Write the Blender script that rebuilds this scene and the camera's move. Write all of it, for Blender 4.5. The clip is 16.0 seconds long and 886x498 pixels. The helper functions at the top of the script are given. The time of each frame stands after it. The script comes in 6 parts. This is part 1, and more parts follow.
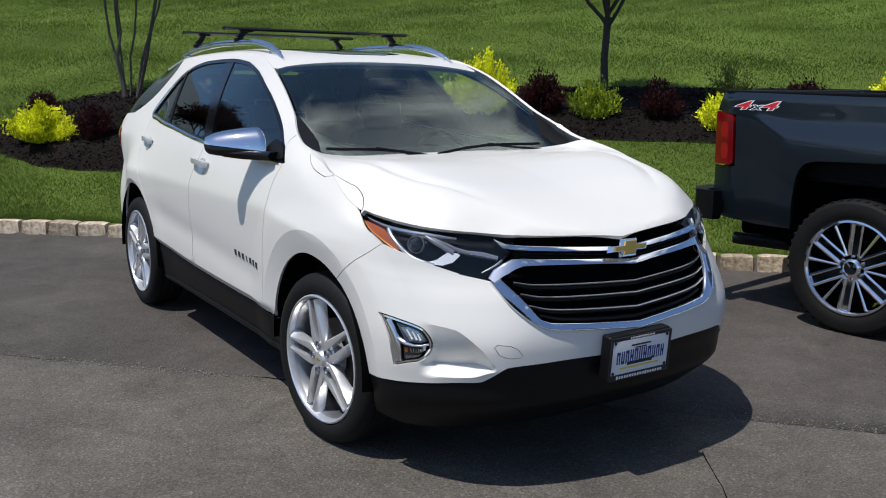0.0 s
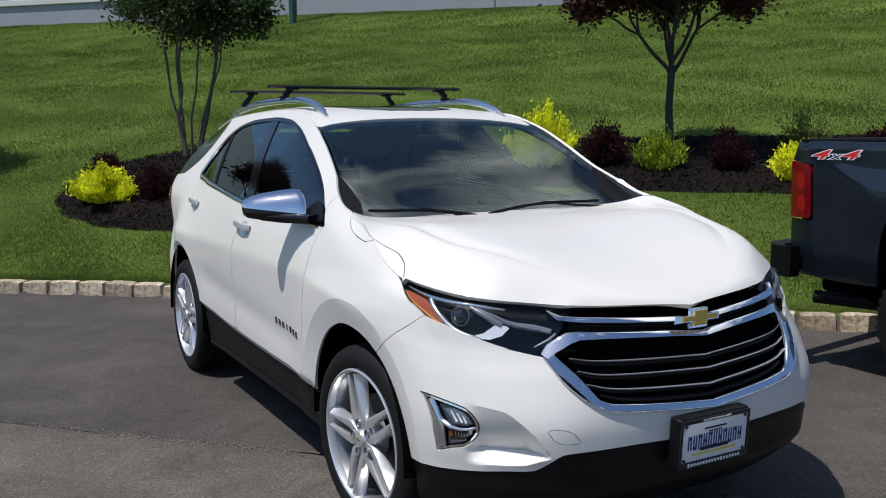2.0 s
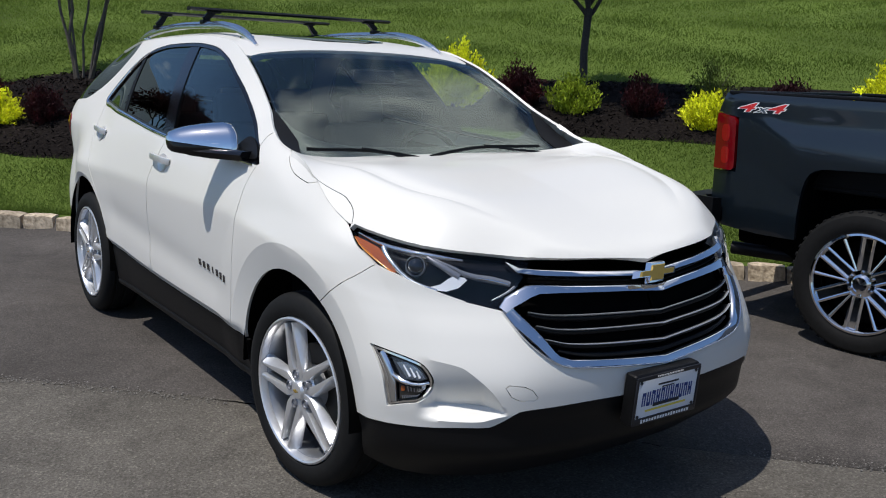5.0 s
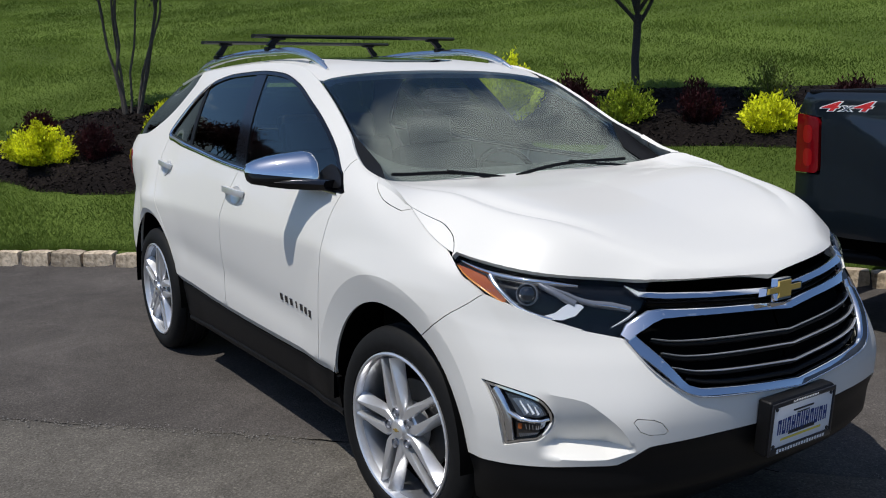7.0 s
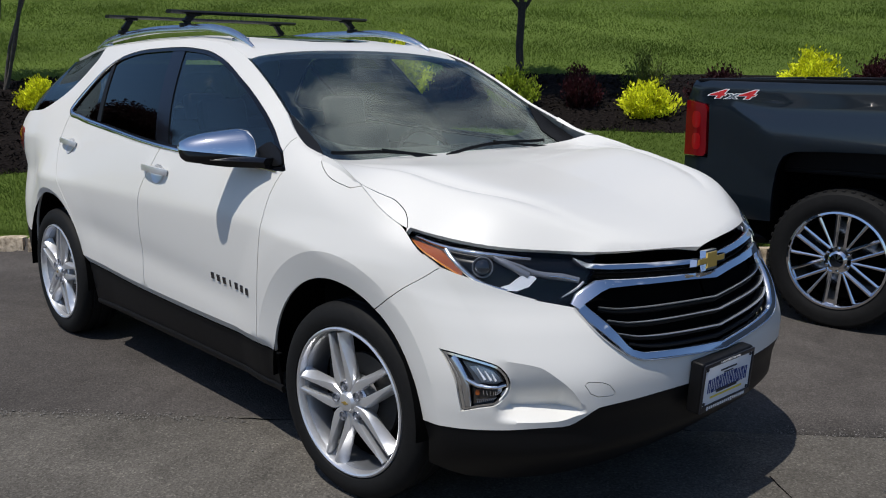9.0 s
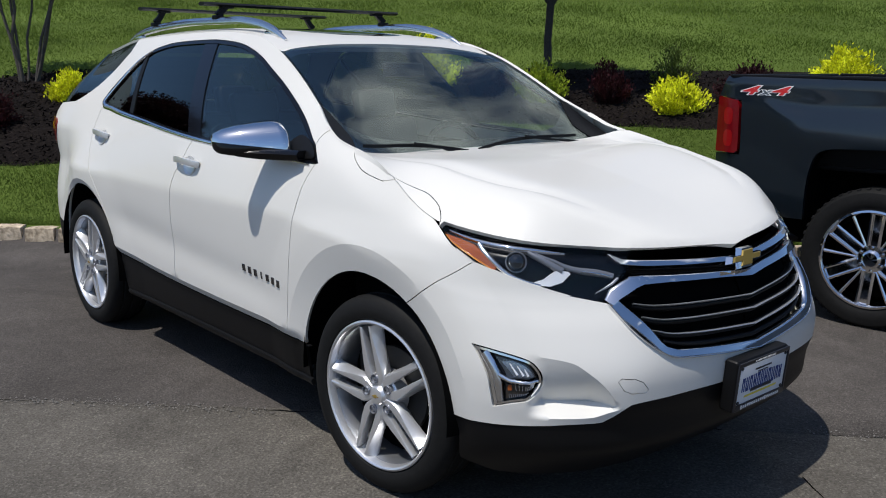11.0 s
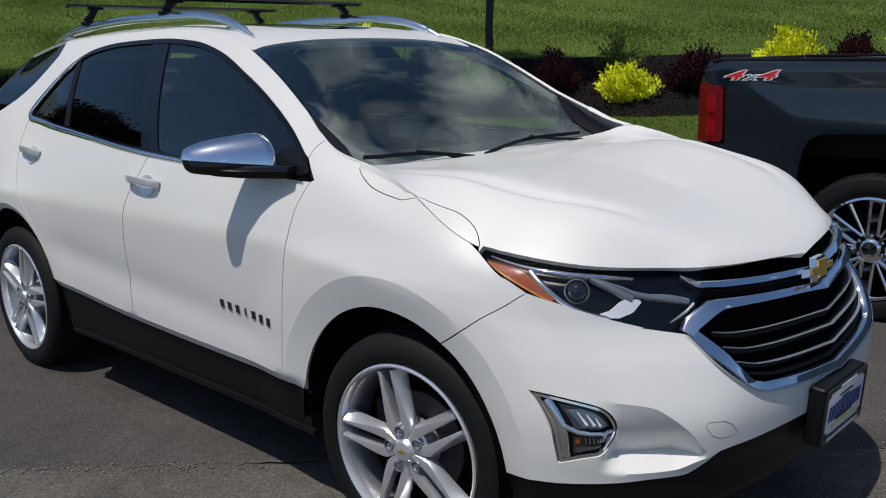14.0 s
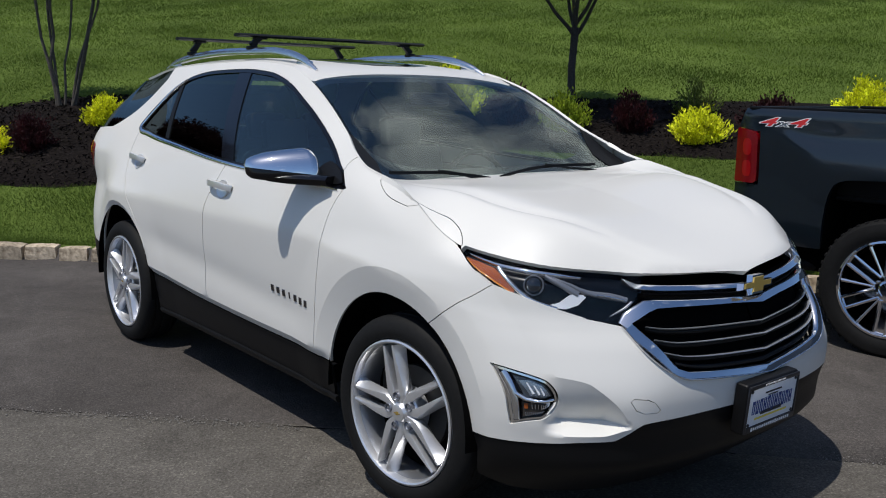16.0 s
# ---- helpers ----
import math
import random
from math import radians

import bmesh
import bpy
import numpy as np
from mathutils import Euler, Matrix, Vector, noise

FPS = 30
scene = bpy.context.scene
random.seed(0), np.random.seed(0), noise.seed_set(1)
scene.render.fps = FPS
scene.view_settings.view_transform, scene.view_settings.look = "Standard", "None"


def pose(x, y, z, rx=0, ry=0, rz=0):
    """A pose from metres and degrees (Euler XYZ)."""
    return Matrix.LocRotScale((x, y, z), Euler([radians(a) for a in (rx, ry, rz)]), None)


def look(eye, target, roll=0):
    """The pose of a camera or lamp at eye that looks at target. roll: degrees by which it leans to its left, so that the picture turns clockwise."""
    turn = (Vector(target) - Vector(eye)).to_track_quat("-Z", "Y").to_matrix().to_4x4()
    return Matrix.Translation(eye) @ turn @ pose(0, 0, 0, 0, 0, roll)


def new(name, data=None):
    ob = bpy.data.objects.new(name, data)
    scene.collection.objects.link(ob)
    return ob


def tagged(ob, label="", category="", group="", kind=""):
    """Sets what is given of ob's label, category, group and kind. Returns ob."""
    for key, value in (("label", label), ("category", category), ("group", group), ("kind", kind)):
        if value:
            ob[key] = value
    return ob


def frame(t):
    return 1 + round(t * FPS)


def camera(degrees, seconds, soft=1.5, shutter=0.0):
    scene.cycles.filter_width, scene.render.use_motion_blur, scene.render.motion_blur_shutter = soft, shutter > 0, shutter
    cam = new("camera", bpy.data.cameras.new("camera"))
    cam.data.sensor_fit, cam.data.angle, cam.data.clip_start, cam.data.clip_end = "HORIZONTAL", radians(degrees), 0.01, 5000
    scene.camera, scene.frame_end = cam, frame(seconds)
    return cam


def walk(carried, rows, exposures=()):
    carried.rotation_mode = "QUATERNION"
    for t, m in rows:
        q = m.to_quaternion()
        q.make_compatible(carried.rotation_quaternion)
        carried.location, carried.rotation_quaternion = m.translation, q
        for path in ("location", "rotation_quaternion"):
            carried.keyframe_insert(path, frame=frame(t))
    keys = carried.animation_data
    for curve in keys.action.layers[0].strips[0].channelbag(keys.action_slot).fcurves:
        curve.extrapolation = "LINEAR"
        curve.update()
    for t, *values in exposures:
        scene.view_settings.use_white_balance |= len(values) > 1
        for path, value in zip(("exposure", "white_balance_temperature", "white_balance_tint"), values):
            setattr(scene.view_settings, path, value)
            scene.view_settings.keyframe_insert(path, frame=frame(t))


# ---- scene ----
from mathutils.geometry import delaunay_2d_cdt

cam = camera(52.5, 16.0, 1.05)
PATH = [
    (0, (-2.45, -3.276, 1.514), (-1.364, -1.639, 1.14), 0.7),
    (0.5, (-2.45, -3.226, 1.512), (-1.409, -1.558, 1.145), 0.7),
    (1, (-2.349, -3.144, 1.507), (-1.407, -1.416, 1.152), 0.7),
    (1.5, (-2.27, -3.103, 1.524), (-1.348, -1.361, 1.185), 0.5),
    (2, (-2.232, -3.061, 1.529), (-1.262, -1.332, 1.267), -0.5),
    (2.5, (-2.232, -3.009, 1.512), (-1.29, -1.291, 1.111), 0.6),
    (3, (-2.303, -2.917, 1.528), (-1.228, -1.28, 1.122), 2.1),
    (3.5, (-2.329, -2.842, 1.534), (-1.17, -1.261, 1.139), 2.4),
    (3.7, (-2.32, -2.822, 1.534), (-1.154, -1.244, 1.145), 2.4),
    (5.8, (-2.32, -2.793, 1.536), (-1.162, -1.213, 1.134), 2.1),
    (6, (-2.334, -2.782, 1.539), (-1.189, -1.186, 1.162), 2.3),
    (6.5, (-2.381, -2.713, 1.536), (-1.272, -1.08, 1.209), 1.9),
    (7, (-2.393, -2.535, 1.532), (-1.295, -0.904, 1.169), -0.9),
    (7.5, (-2.471, -2.413, 1.52), (-1.268, -0.862, 1.134), -1.3),
    (8, (-2.62, -2.426, 1.53), (-1.337, -0.934, 1.176), -0.6),
    (8.5, (-2.675, -2.437, 1.524), (-1.355, -0.982, 1.145), 0.2),
    (8.7, (-2.676, -2.437, 1.524), (-1.345, -0.997, 1.13), 0.3),
    (10.8, (-2.689, -2.414, 1.516), (-1.379, -0.959, 1.106), 0.7),
    (11, (-2.695, -2.408, 1.518), (-1.404, -0.937, 1.108), 0.7),
    (11.5, (-2.731, -2.369, 1.524), (-1.464, -0.875, 1.119), 1.0),
    (12, (-2.69, -2.208, 1.506), (-1.404, -0.734, 1.086), 0.2),
    (12.5, (-2.632, -2.035, 1.523), (-1.314, -0.605, 1.057), -1.3),
    (13, (-2.627, -1.832, 1.508), (-1.219, -0.499, 1.017), -0.1),
    (13.5, (-2.63, -1.709, 1.523), (-1.112, -0.477, 1.1), 0.4),
    (14, (-2.626, -1.827, 1.53), (-1.205, -0.486, 1.101), -1.1),
    (14.5, (-2.599, -2.036, 1.533), (-1.282, -0.601, 1.078), -2.0),
    (15, (-2.701, -2.247, 1.515), (-1.391, -0.802, 1.067), -0.5),
    (15.5, (-2.785, -2.421, 1.534), (-1.486, -0.953, 1.136), 1.7),
    (16, (-2.775, -2.511, 1.534), (-1.517, -0.997, 1.18), 1.2),
]
walk(cam, [(t, look(eye, target, roll)) for t, eye, target, roll in PATH],
     [(0, 0.29), (2, 0.22), (3.7, 0.24), (6.2, 0.18), (7, 0.12), (7.5, -0.03), (8.5, 0.03), (10.8, 0.15), (12.5, 0.11), (13.1, -0.03), (13.5, -0.1), (14.5, -0.1), (15.2, 0), (16, 0.02)])

# ---- light ----
SUN = Vector((-.41, -.02, .905)).normalized()
world = bpy.data.worlds.new("sky")
scene.world = world
world.use_nodes = True
wn, wl = world.node_tree.nodes, world.node_tree.links
sky = wn.new("ShaderNodeTexSky")
sky.sky_type, sky.sun_disc = "NISHITA", False
sky.sun_elevation, sky.sun_rotation = radians(65), radians(-90)
sky.air_density, sky.dust_density, sky.ozone_density = 0.9, 0.9, 7.0
coord, stretch, puffs, ramp, mix = (wn.new(k) for k in ("ShaderNodeTexCoord", "ShaderNodeMapping", "ShaderNodeTexNoise", "ShaderNodeValToRGB", "ShaderNodeMix"))
stretch.inputs["Scale"].default_value = (1.0, 1.0, 2.6)
puffs.inputs["Scale"].default_value, puffs.inputs["Detail"].default_value, puffs.inputs["Roughness"].default_value = 4.2, 9, .60
ramp.color_ramp.elements[0].position, ramp.color_ramp.elements[1].position = .42, .68
near, bank, least, most, less = (wn.new("ShaderNodeVectorMath" if k == 0 else "ShaderNodeMath") for k in range(5))
near.operation, bank.operation, least.operation, most.operation, less.operation = "DOT_PRODUCT", "MULTIPLY_ADD", "MAXIMUM", "MINIMUM", "ADD"    # one cloud stands high over the far side of the lot, wisps elsewhere
near.inputs[1].default_value = (.66, .16, .735)
bank.inputs[1].default_value, bank.inputs[2].default_value, least.inputs[1].default_value, most.inputs[1].default_value = 5.0, -4.88, -.20, .03
mix.data_type = "RGBA"
mix.inputs["B"].default_value = (12, 12.3, 12.6, 1)
wl.new(coord.outputs["Generated"], stretch.inputs["Vector"])
wl.new(stretch.outputs["Vector"], puffs.inputs["Vector"])
wl.new(coord.outputs["Generated"], near.inputs[0])
wl.new(near.outputs["Value"], bank.inputs[0])
wl.new(bank.outputs[0], least.inputs[0])
wl.new(least.outputs[0], most.inputs[0])
wl.new(most.outputs[0], less.inputs[0])
wl.new(puffs.outputs["Fac"], less.inputs[1])
wl.new(less.outputs[0], ramp.inputs["Fac"])
wl.new(ramp.outputs["Color"], mix.inputs["Factor"])
wl.new(sky.outputs["Color"], mix.inputs["A"])
wl.new(mix.outputs["Result"], wn["Background"].inputs["Color"])
wn["Background"].inputs["Strength"].default_value = .100
sun = new("sun", bpy.data.lights.new("sun", "SUN"))
sun.data.energy, sun.data.angle, sun.data.color = 3.42, radians(.53), (1, .962, .905)
sun.matrix_world = look(SUN * 30, (0, 0, 0))
scene.view_settings.exposure = 0.0


# ---- materials ----
def material(name, color, rough=.5, metal=0.0, **extra):
    """A principled material; vary: how far colour wanders at two scales; bump: depth of the grain in metres, at size grain."""
    m = bpy.data.materials.new(name)
    m.use_nodes = True
    nodes, links = m.node_tree.nodes, m.node_tree.links
    b = nodes["Principled BSDF"]
    b.inputs["Base Color"].default_value = (*color, 1)
    b.inputs["Roughness"].default_value, b.inputs["Metallic"].default_value = rough, metal
    if "coat" in extra:
        b.inputs["Coat Weight"].default_value, b.inputs["Coat Roughness"].default_value = extra["coat"], extra.get("sheen", .03)
    if "specular" in extra:
        b.inputs["Specular IOR Level"].default_value = extra["specular"]
    vary, grain, second = extra.get("vary", 0), extra.get("grain", .01), extra.get("second", color)
    if vary or "bump" in extra:
        place = nodes.new("ShaderNodeTexCoord")
        fine, broad = nodes.new("ShaderNodeTexNoise"), nodes.new("ShaderNodeTexNoise")
        fine.inputs["Scale"].default_value, broad.inputs["Scale"].default_value = 1 / grain, extra.get("broad", 1.3)
        fine.inputs["Detail"].default_value = broad.inputs["Detail"].default_value = 5
        links.new(place.outputs["Object"], fine.inputs["Vector"])
        links.new(place.outputs["Object"], broad.inputs["Vector"])
    if vary:
        add = nodes.new("ShaderNodeMath")
        add.operation = "MULTIPLY_ADD"
        add.inputs[1].default_value = extra.get("share", .5)
        links.new(fine.outputs["Fac"], add.inputs[0])
        half = nodes.new("ShaderNodeMath")
        half.operation = "MULTIPLY"
        half.inputs[1].default_value = 1 - extra.get("share", .5)
        links.new(broad.outputs["Fac"], half.inputs[0])
        links.new(half.outputs[0], add.inputs[2])
        cr = nodes.new("ShaderNodeValToRGB")
        e = cr.color_ramp.elements
        e[0].position, e[1].position = .36, .64
        e[0].color = (*[c * (1 - vary) for c in color], 1)
        e[1].color = (*[c * (1 + vary) for c in second], 1)
        links.new(add.outputs[0], cr.inputs["Fac"])
        out = cr.outputs["Color"]
        if "stones" in extra:    # single stones of their own shade
            cells, red, shade, tint = (nodes.new(k) for k in ("ShaderNodeTexVoronoi", "ShaderNodeSeparateColor", "ShaderNodeValToRGB", "ShaderNodeHueSaturation"))
            cells.inputs["Scale"].default_value = 1 / extra["stones"]
            tones = shade.color_ramp.elements
            tones[0].position, tones[1].position = .05, .90
            tones[0].color, tones[1].color = (.74, .74, .74, 1), (1.14, 1.14, 1.14, 1)
            tones.new(.985).color = (1.5, 1.5, 1.5, 1)
            links.new(place.outputs["Object"], cells.inputs["Vector"])
            links.new(cells.outputs["Color"], red.inputs["Color"])
            links.new(red.outputs["Red"], shade.inputs["Fac"])
            links.new(shade.outputs["Color"], tint.inputs["Value"])
            links.new(out, tint.inputs["Color"])
            out = tint.outputs["Color"]
        if "scuffs" in extra:    # stains and worn patches a hand to an arm across
            worn, wear, fade = (nodes.new(k) for k in ("ShaderNodeTexNoise", "ShaderNodeMapRange", "ShaderNodeHueSaturation"))
            worn.inputs["Scale"].default_value, worn.inputs["Detail"].default_value, worn.inputs["Roughness"].default_value, worn.inputs["Distortion"].default_value = 1 / extra["scuffs"], 9, .68, .9
            wear.inputs["From Min"].default_value, wear.inputs["From Max"].default_value = .32, .70
            wear.inputs["To Min"].default_value, wear.inputs["To Max"].default_value = .76, 1.24
            links.new(place.outputs["Object"], worn.inputs["Vector"])
            links.new(worn.outputs["Fac"], wear.inputs["Value"])
            links.new(wear.outputs["Result"], fade.inputs["Value"])
            links.new(out, fade.inputs["Color"])
            out = fade.outputs["Color"]
        if "each" in extra:
            info, hsv = nodes.new("ShaderNodeObjectInfo" if extra.get("by", "object") == "object" else "ShaderNodeNewGeometry"), nodes.new("ShaderNodeHueSaturation")
            rng = nodes.new("ShaderNodeMapRange")
            rng.inputs["To Min"].default_value, rng.inputs["To Max"].default_value = 1 - extra["each"], 1 + extra["each"]
            links.new(info.outputs["Random" if extra.get("by", "object") == "object" else "Random Per Island"], rng.inputs["Value"])
            links.new(rng.outputs["Result"], hsv.inputs["Value"])
            links.new(out, hsv.inputs["Color"])
            out = hsv.outputs["Color"]
        links.new(out, b.inputs["Base Color"])
    if "thin" in extra:    # light shines through leaves
        through_it, both = nodes.new("ShaderNodeBsdfTranslucent"), nodes.new("ShaderNodeMixShader")
        both.inputs[0].default_value = extra["thin"]
        if b.inputs["Base Color"].is_linked:
            links.new(b.inputs["Base Color"].links[0].from_socket, through_it.inputs["Color"])
        links.new(b.outputs[0], both.inputs[1])
        links.new(through_it.outputs[0], both.inputs[2])
        links.new(both.outputs[0], nodes["Material Output"].inputs["Surface"])
    if "bump" in extra:
        bp = nodes.new("ShaderNodeBump")
        bp.inputs["Distance"].default_value, bp.inputs["Strength"].default_value = extra["bump"], 1
        links.new(fine.outputs["Fac"], bp.inputs["Height"])
        links.new(bp.outputs["Normal"], b.inputs["Normal"])
    return m


def glass(name, tint, ior=1.5, rough=0.0):
    """A thin pane: tinted straight through, with a mirror film that is the same from both sides (Schlick's law)."""
    m = bpy.data.materials.new(name)
    m.use_nodes = True
    nodes, links = m.node_tree.nodes, m.node_tree.links
    nodes.remove(nodes["Principled BSDF"])
    clear, gloss, slant, power, film, mx = (nodes.new(k) for k in ("ShaderNodeBsdfTransparent", "ShaderNodeBsdfGlossy", "ShaderNodeLayerWeight", "ShaderNodeMath", "ShaderNodeMath", "ShaderNodeMixShader"))
    clear.inputs["Color"].default_value = (*tint, 1)
    gloss.inputs["Roughness"].default_value, gloss.inputs["Color"].default_value = rough, (.90, 1, .96, 1)
    slant.inputs["Blend"].default_value = .5
    base = ((ior - 1) / (ior + 1)) ** 2
    power.operation, film.operation = "POWER", "MULTIPLY_ADD"
    power.inputs[1].default_value = 5
    film.inputs[1].default_value, film.inputs[2].default_value = 1 - base, base
    links.new(slant.outputs["Facing"], power.inputs[0])
    links.new(power.outputs[0], film.inputs[0])
    links.new(film.outputs[0], mx.inputs[0])
    links.new(clear.outputs[0], mx.inputs[1])
    links.new(gloss.outputs[0], mx.inputs[2])
    links.new(mx.outputs[0], nodes["Material Output"].inputs["Surface"])
    return m


WHITE = material("white pearl paint", (.716, .700, .655), .42, 0, specular=.35, coat=.38, sheen=.06, vary=.012, grain=.0015)
CHROME = material("chrome", (.82, .83, .85), .05, 1.0)
SATIN = material("satin silver", (.72, .73, .75), .22, 1.0, vary=.03, grain=.02)
ALLOY = material("machined alloy", (.74, .745, .76), .34, .75, vary=.04, grain=.02)
BLACK_PLASTIC = material("black plastic", (.005, .005, .0055), .46, 0, specular=.22, vary=.15, grain=.004, bump=.0003)
GLOSS_BLACK = material("gloss black", (.004, .004, .005), .15, 0, specular=.3, coat=.15)
RUBBER = material("tyre rubber", (.008, .008, .008), .7, 0, specular=.2, vary=.25, grain=.02, bump=.0004)
LAMP_BLACK = material("black lamp housing", (.003, .004, .007), .3, specular=.2)
# near-black for undersides and gaps; also paints the shade inside the wheels
SHADE_BLACK = material("flat black for undersides and shade", (.002, .002, .002), .9, specular=.05)
BRIGHT = material("bright lamp reflector", (.86, .87, .90), .32, .12)
GUIDE = material("grey light guide", (.24, .25, .28), .3, .5)
AMBER = material("amber lens", (.32, .075, .011), .12, 0, coat=1)
HANDLE = material("bright handle metal", (.72, .73, .74), .28, .55, vary=.02, grain=.02)
BAR = material("satin grille bar", (.62, .64, .67), .34, .8, vary=.03, grain=.02)
RED_LENS = material("red lens", (.17, .002, .005), .15, 0, coat=.5)
SCREEN_GLASS = glass("windscreen glass", (.80, .88, .84), 1.95)
SIDE_GLASS = glass("front side glass", (.72, .80, .77), 2.0)
DARK_GLASS = glass("privacy glass", (.04, .045, .045), 1.65)
CLEAR = glass("clear lens", (.93, .94, .95), 1.3)
CABIN = material("dark cabin trim", (.025, .025, .026), .7, 0, vary=.1, grain=.01)
SEATS = material("dark leather", (.045, .043, .042), .6, 0, vary=.1, grain=.02, bump=.0005)
TRUCK = material("dark blue-black paint", (.0055, .0095, .014), .3, 0, specular=.4, coat=.95, vary=.05, grain=.002)
PLATE = material("white plate", (.75, .76, .78), .4, 0, vary=.03, grain=.01)
GOLD = material("gold emblem", (.40, .28, .07), .42, .5, vary=.05, grain=.01)
BLUE = material("blue ink", (.02, .05, .22), .5, 0)
DARK_INK = material("dark ink", (.015, .018, .025), .5, 0)
WHITE_INK = material("white ink", (.8, .8, .8), .5, 0)
RED_INK = material("red decal", (.62, .03, .03), .4, 0)
YELLOW_INK = material("yellow ink", (.75, .6, .08), .5, 0)


# ---- the car's skin, as two smooth surfaces: skirt (side and front, over s and z) and deck (top, over x and y) ----
def curve(*pts):
    """A smooth monotone curve through (x, y) knots, constant beyond its ends."""
    xs, ys = np.array([p[0] for p in pts], float), np.array([p[1] for p in pts], float)
    h, d = np.diff(xs), np.diff(ys) / np.diff(xs)
    m = np.r_[d[0], np.where(d[1:] * d[:-1] > 0, 2 * d[1:] * d[:-1] / (d[1:] + d[:-1] + 1e-12 * np.sign(d[1:] + d[:-1] + 1e-30)), 0), d[-1]]

    def at(x):
        x = np.clip(np.asarray(x, float), xs[0], xs[-1])
        i = np.clip(np.searchsorted(xs, x) - 1, 0, len(h) - 1)
        t = (x - xs[i]) / h[i]
        return ys[i] * (1 + 2 * t) * (1 - t) ** 2 + ys[i + 1] * t * t * (3 - 2 * t) + h[i] * (m[i] * t * (1 - t) ** 2 - m[i + 1] * t * t * (1 - t))
    return at


NOSE = -1.3   # s at the middle of the front; s equals y along the side
ACROSS = curve((NOSE, 0), (-1.0, .30), (-.69, .605), (-.43, .838), (-.29, .921), (-.2, .959), (-.1, .986), (0, 1))
AHEAD = curve((NOSE, 1), (-1.0, .955), (-.78, .888), (-.69, .829), (-.43, .645), (-.29, .476), (-.2, .341), (-.1, .167), (0, 0))      # high, at the lamps
AHEAD_LOW = curve((NOSE, 1), (-1.0, .982), (-.69, .918), (-.43, .766), (-.29, .630), (-.2, .500), (-.1, .275), (0, 0))    # low, at the bumper
NOSE_Y = curve((.18, .72), (.25, .80), (.31, .875), (.36, .920), (.43, .924), (.50, .941), (.60, .945), (.72, .935), (.84, .885), (.90, .86), (.932, .83))
EDGE_Z = curve((NOSE, .925), (-.69, .956), (-.43, .975), (-.2, 1.004), (0, 1.134), (.1, 1.168), (.2, 1.192), (.35, 1.228), (.45, 1.274), (.6, 1.352), (.8, 1.464), (1.0, 1.556), (1.25, 1.622), (1.7, 1.645), (2.6, 1.620), (3.2, 1.548))
EDGE_X = curve((-.3, .862), (-.1, .85), (0, .825), (.2, .790), (.35, .785), (.42, .775), (.5, .750), (.6, .713), (1.0, .642), (1.25, .604), (1.7, .575), (2.6, .555), (3.2, .51))
BELT_Z = curve((-.3, .93), (0, 1.005), (.35, 1.135), (1.24, 1.162), (2.3, 1.21), (2.774, 1.25), (3.2, 1.27))
BELT_X = curve((-.3, .905), (0, .892), (.35, .85), (1.3, .858), (2.3, .815), (2.774, .76), (3.2, .745))
MID_X = curve((-.3, .918), (.5, .915), (1.3, .918), (2.7, .918), (3.2, .865))
TAIL_Y = curve((.2, .93), (.6, .97), (1.0, .99), (1.17, .95), (1.26, .74), (1.5, .25), (1.7, .05))


ARCHES = {0: (.038, .420, .438), 2.725: (2.725, .425, .455)}    # each wheel opening: middle, half length, height over .36
DOOR_LIP = curve((.4, .473), (1.1, .479), (1.66, .491), (2.35, .531))    # where the doors turn under
SHELF = .497    # the floor of the scoop beside the fog lamp, and its outer edge
LIP = curve((-.64, .492), (-.60, .484), (-.54, .466), (-.39, .460), (-.27, .455), (-.15, .447))
SCOOP_TOP = curve((-.70, .43), (-.66, .46), (-.62, .504), (-.587, .552), (-.54, .602), (-.493, .637), (-.432, .648), (-.36, .654), (-.2, .66))


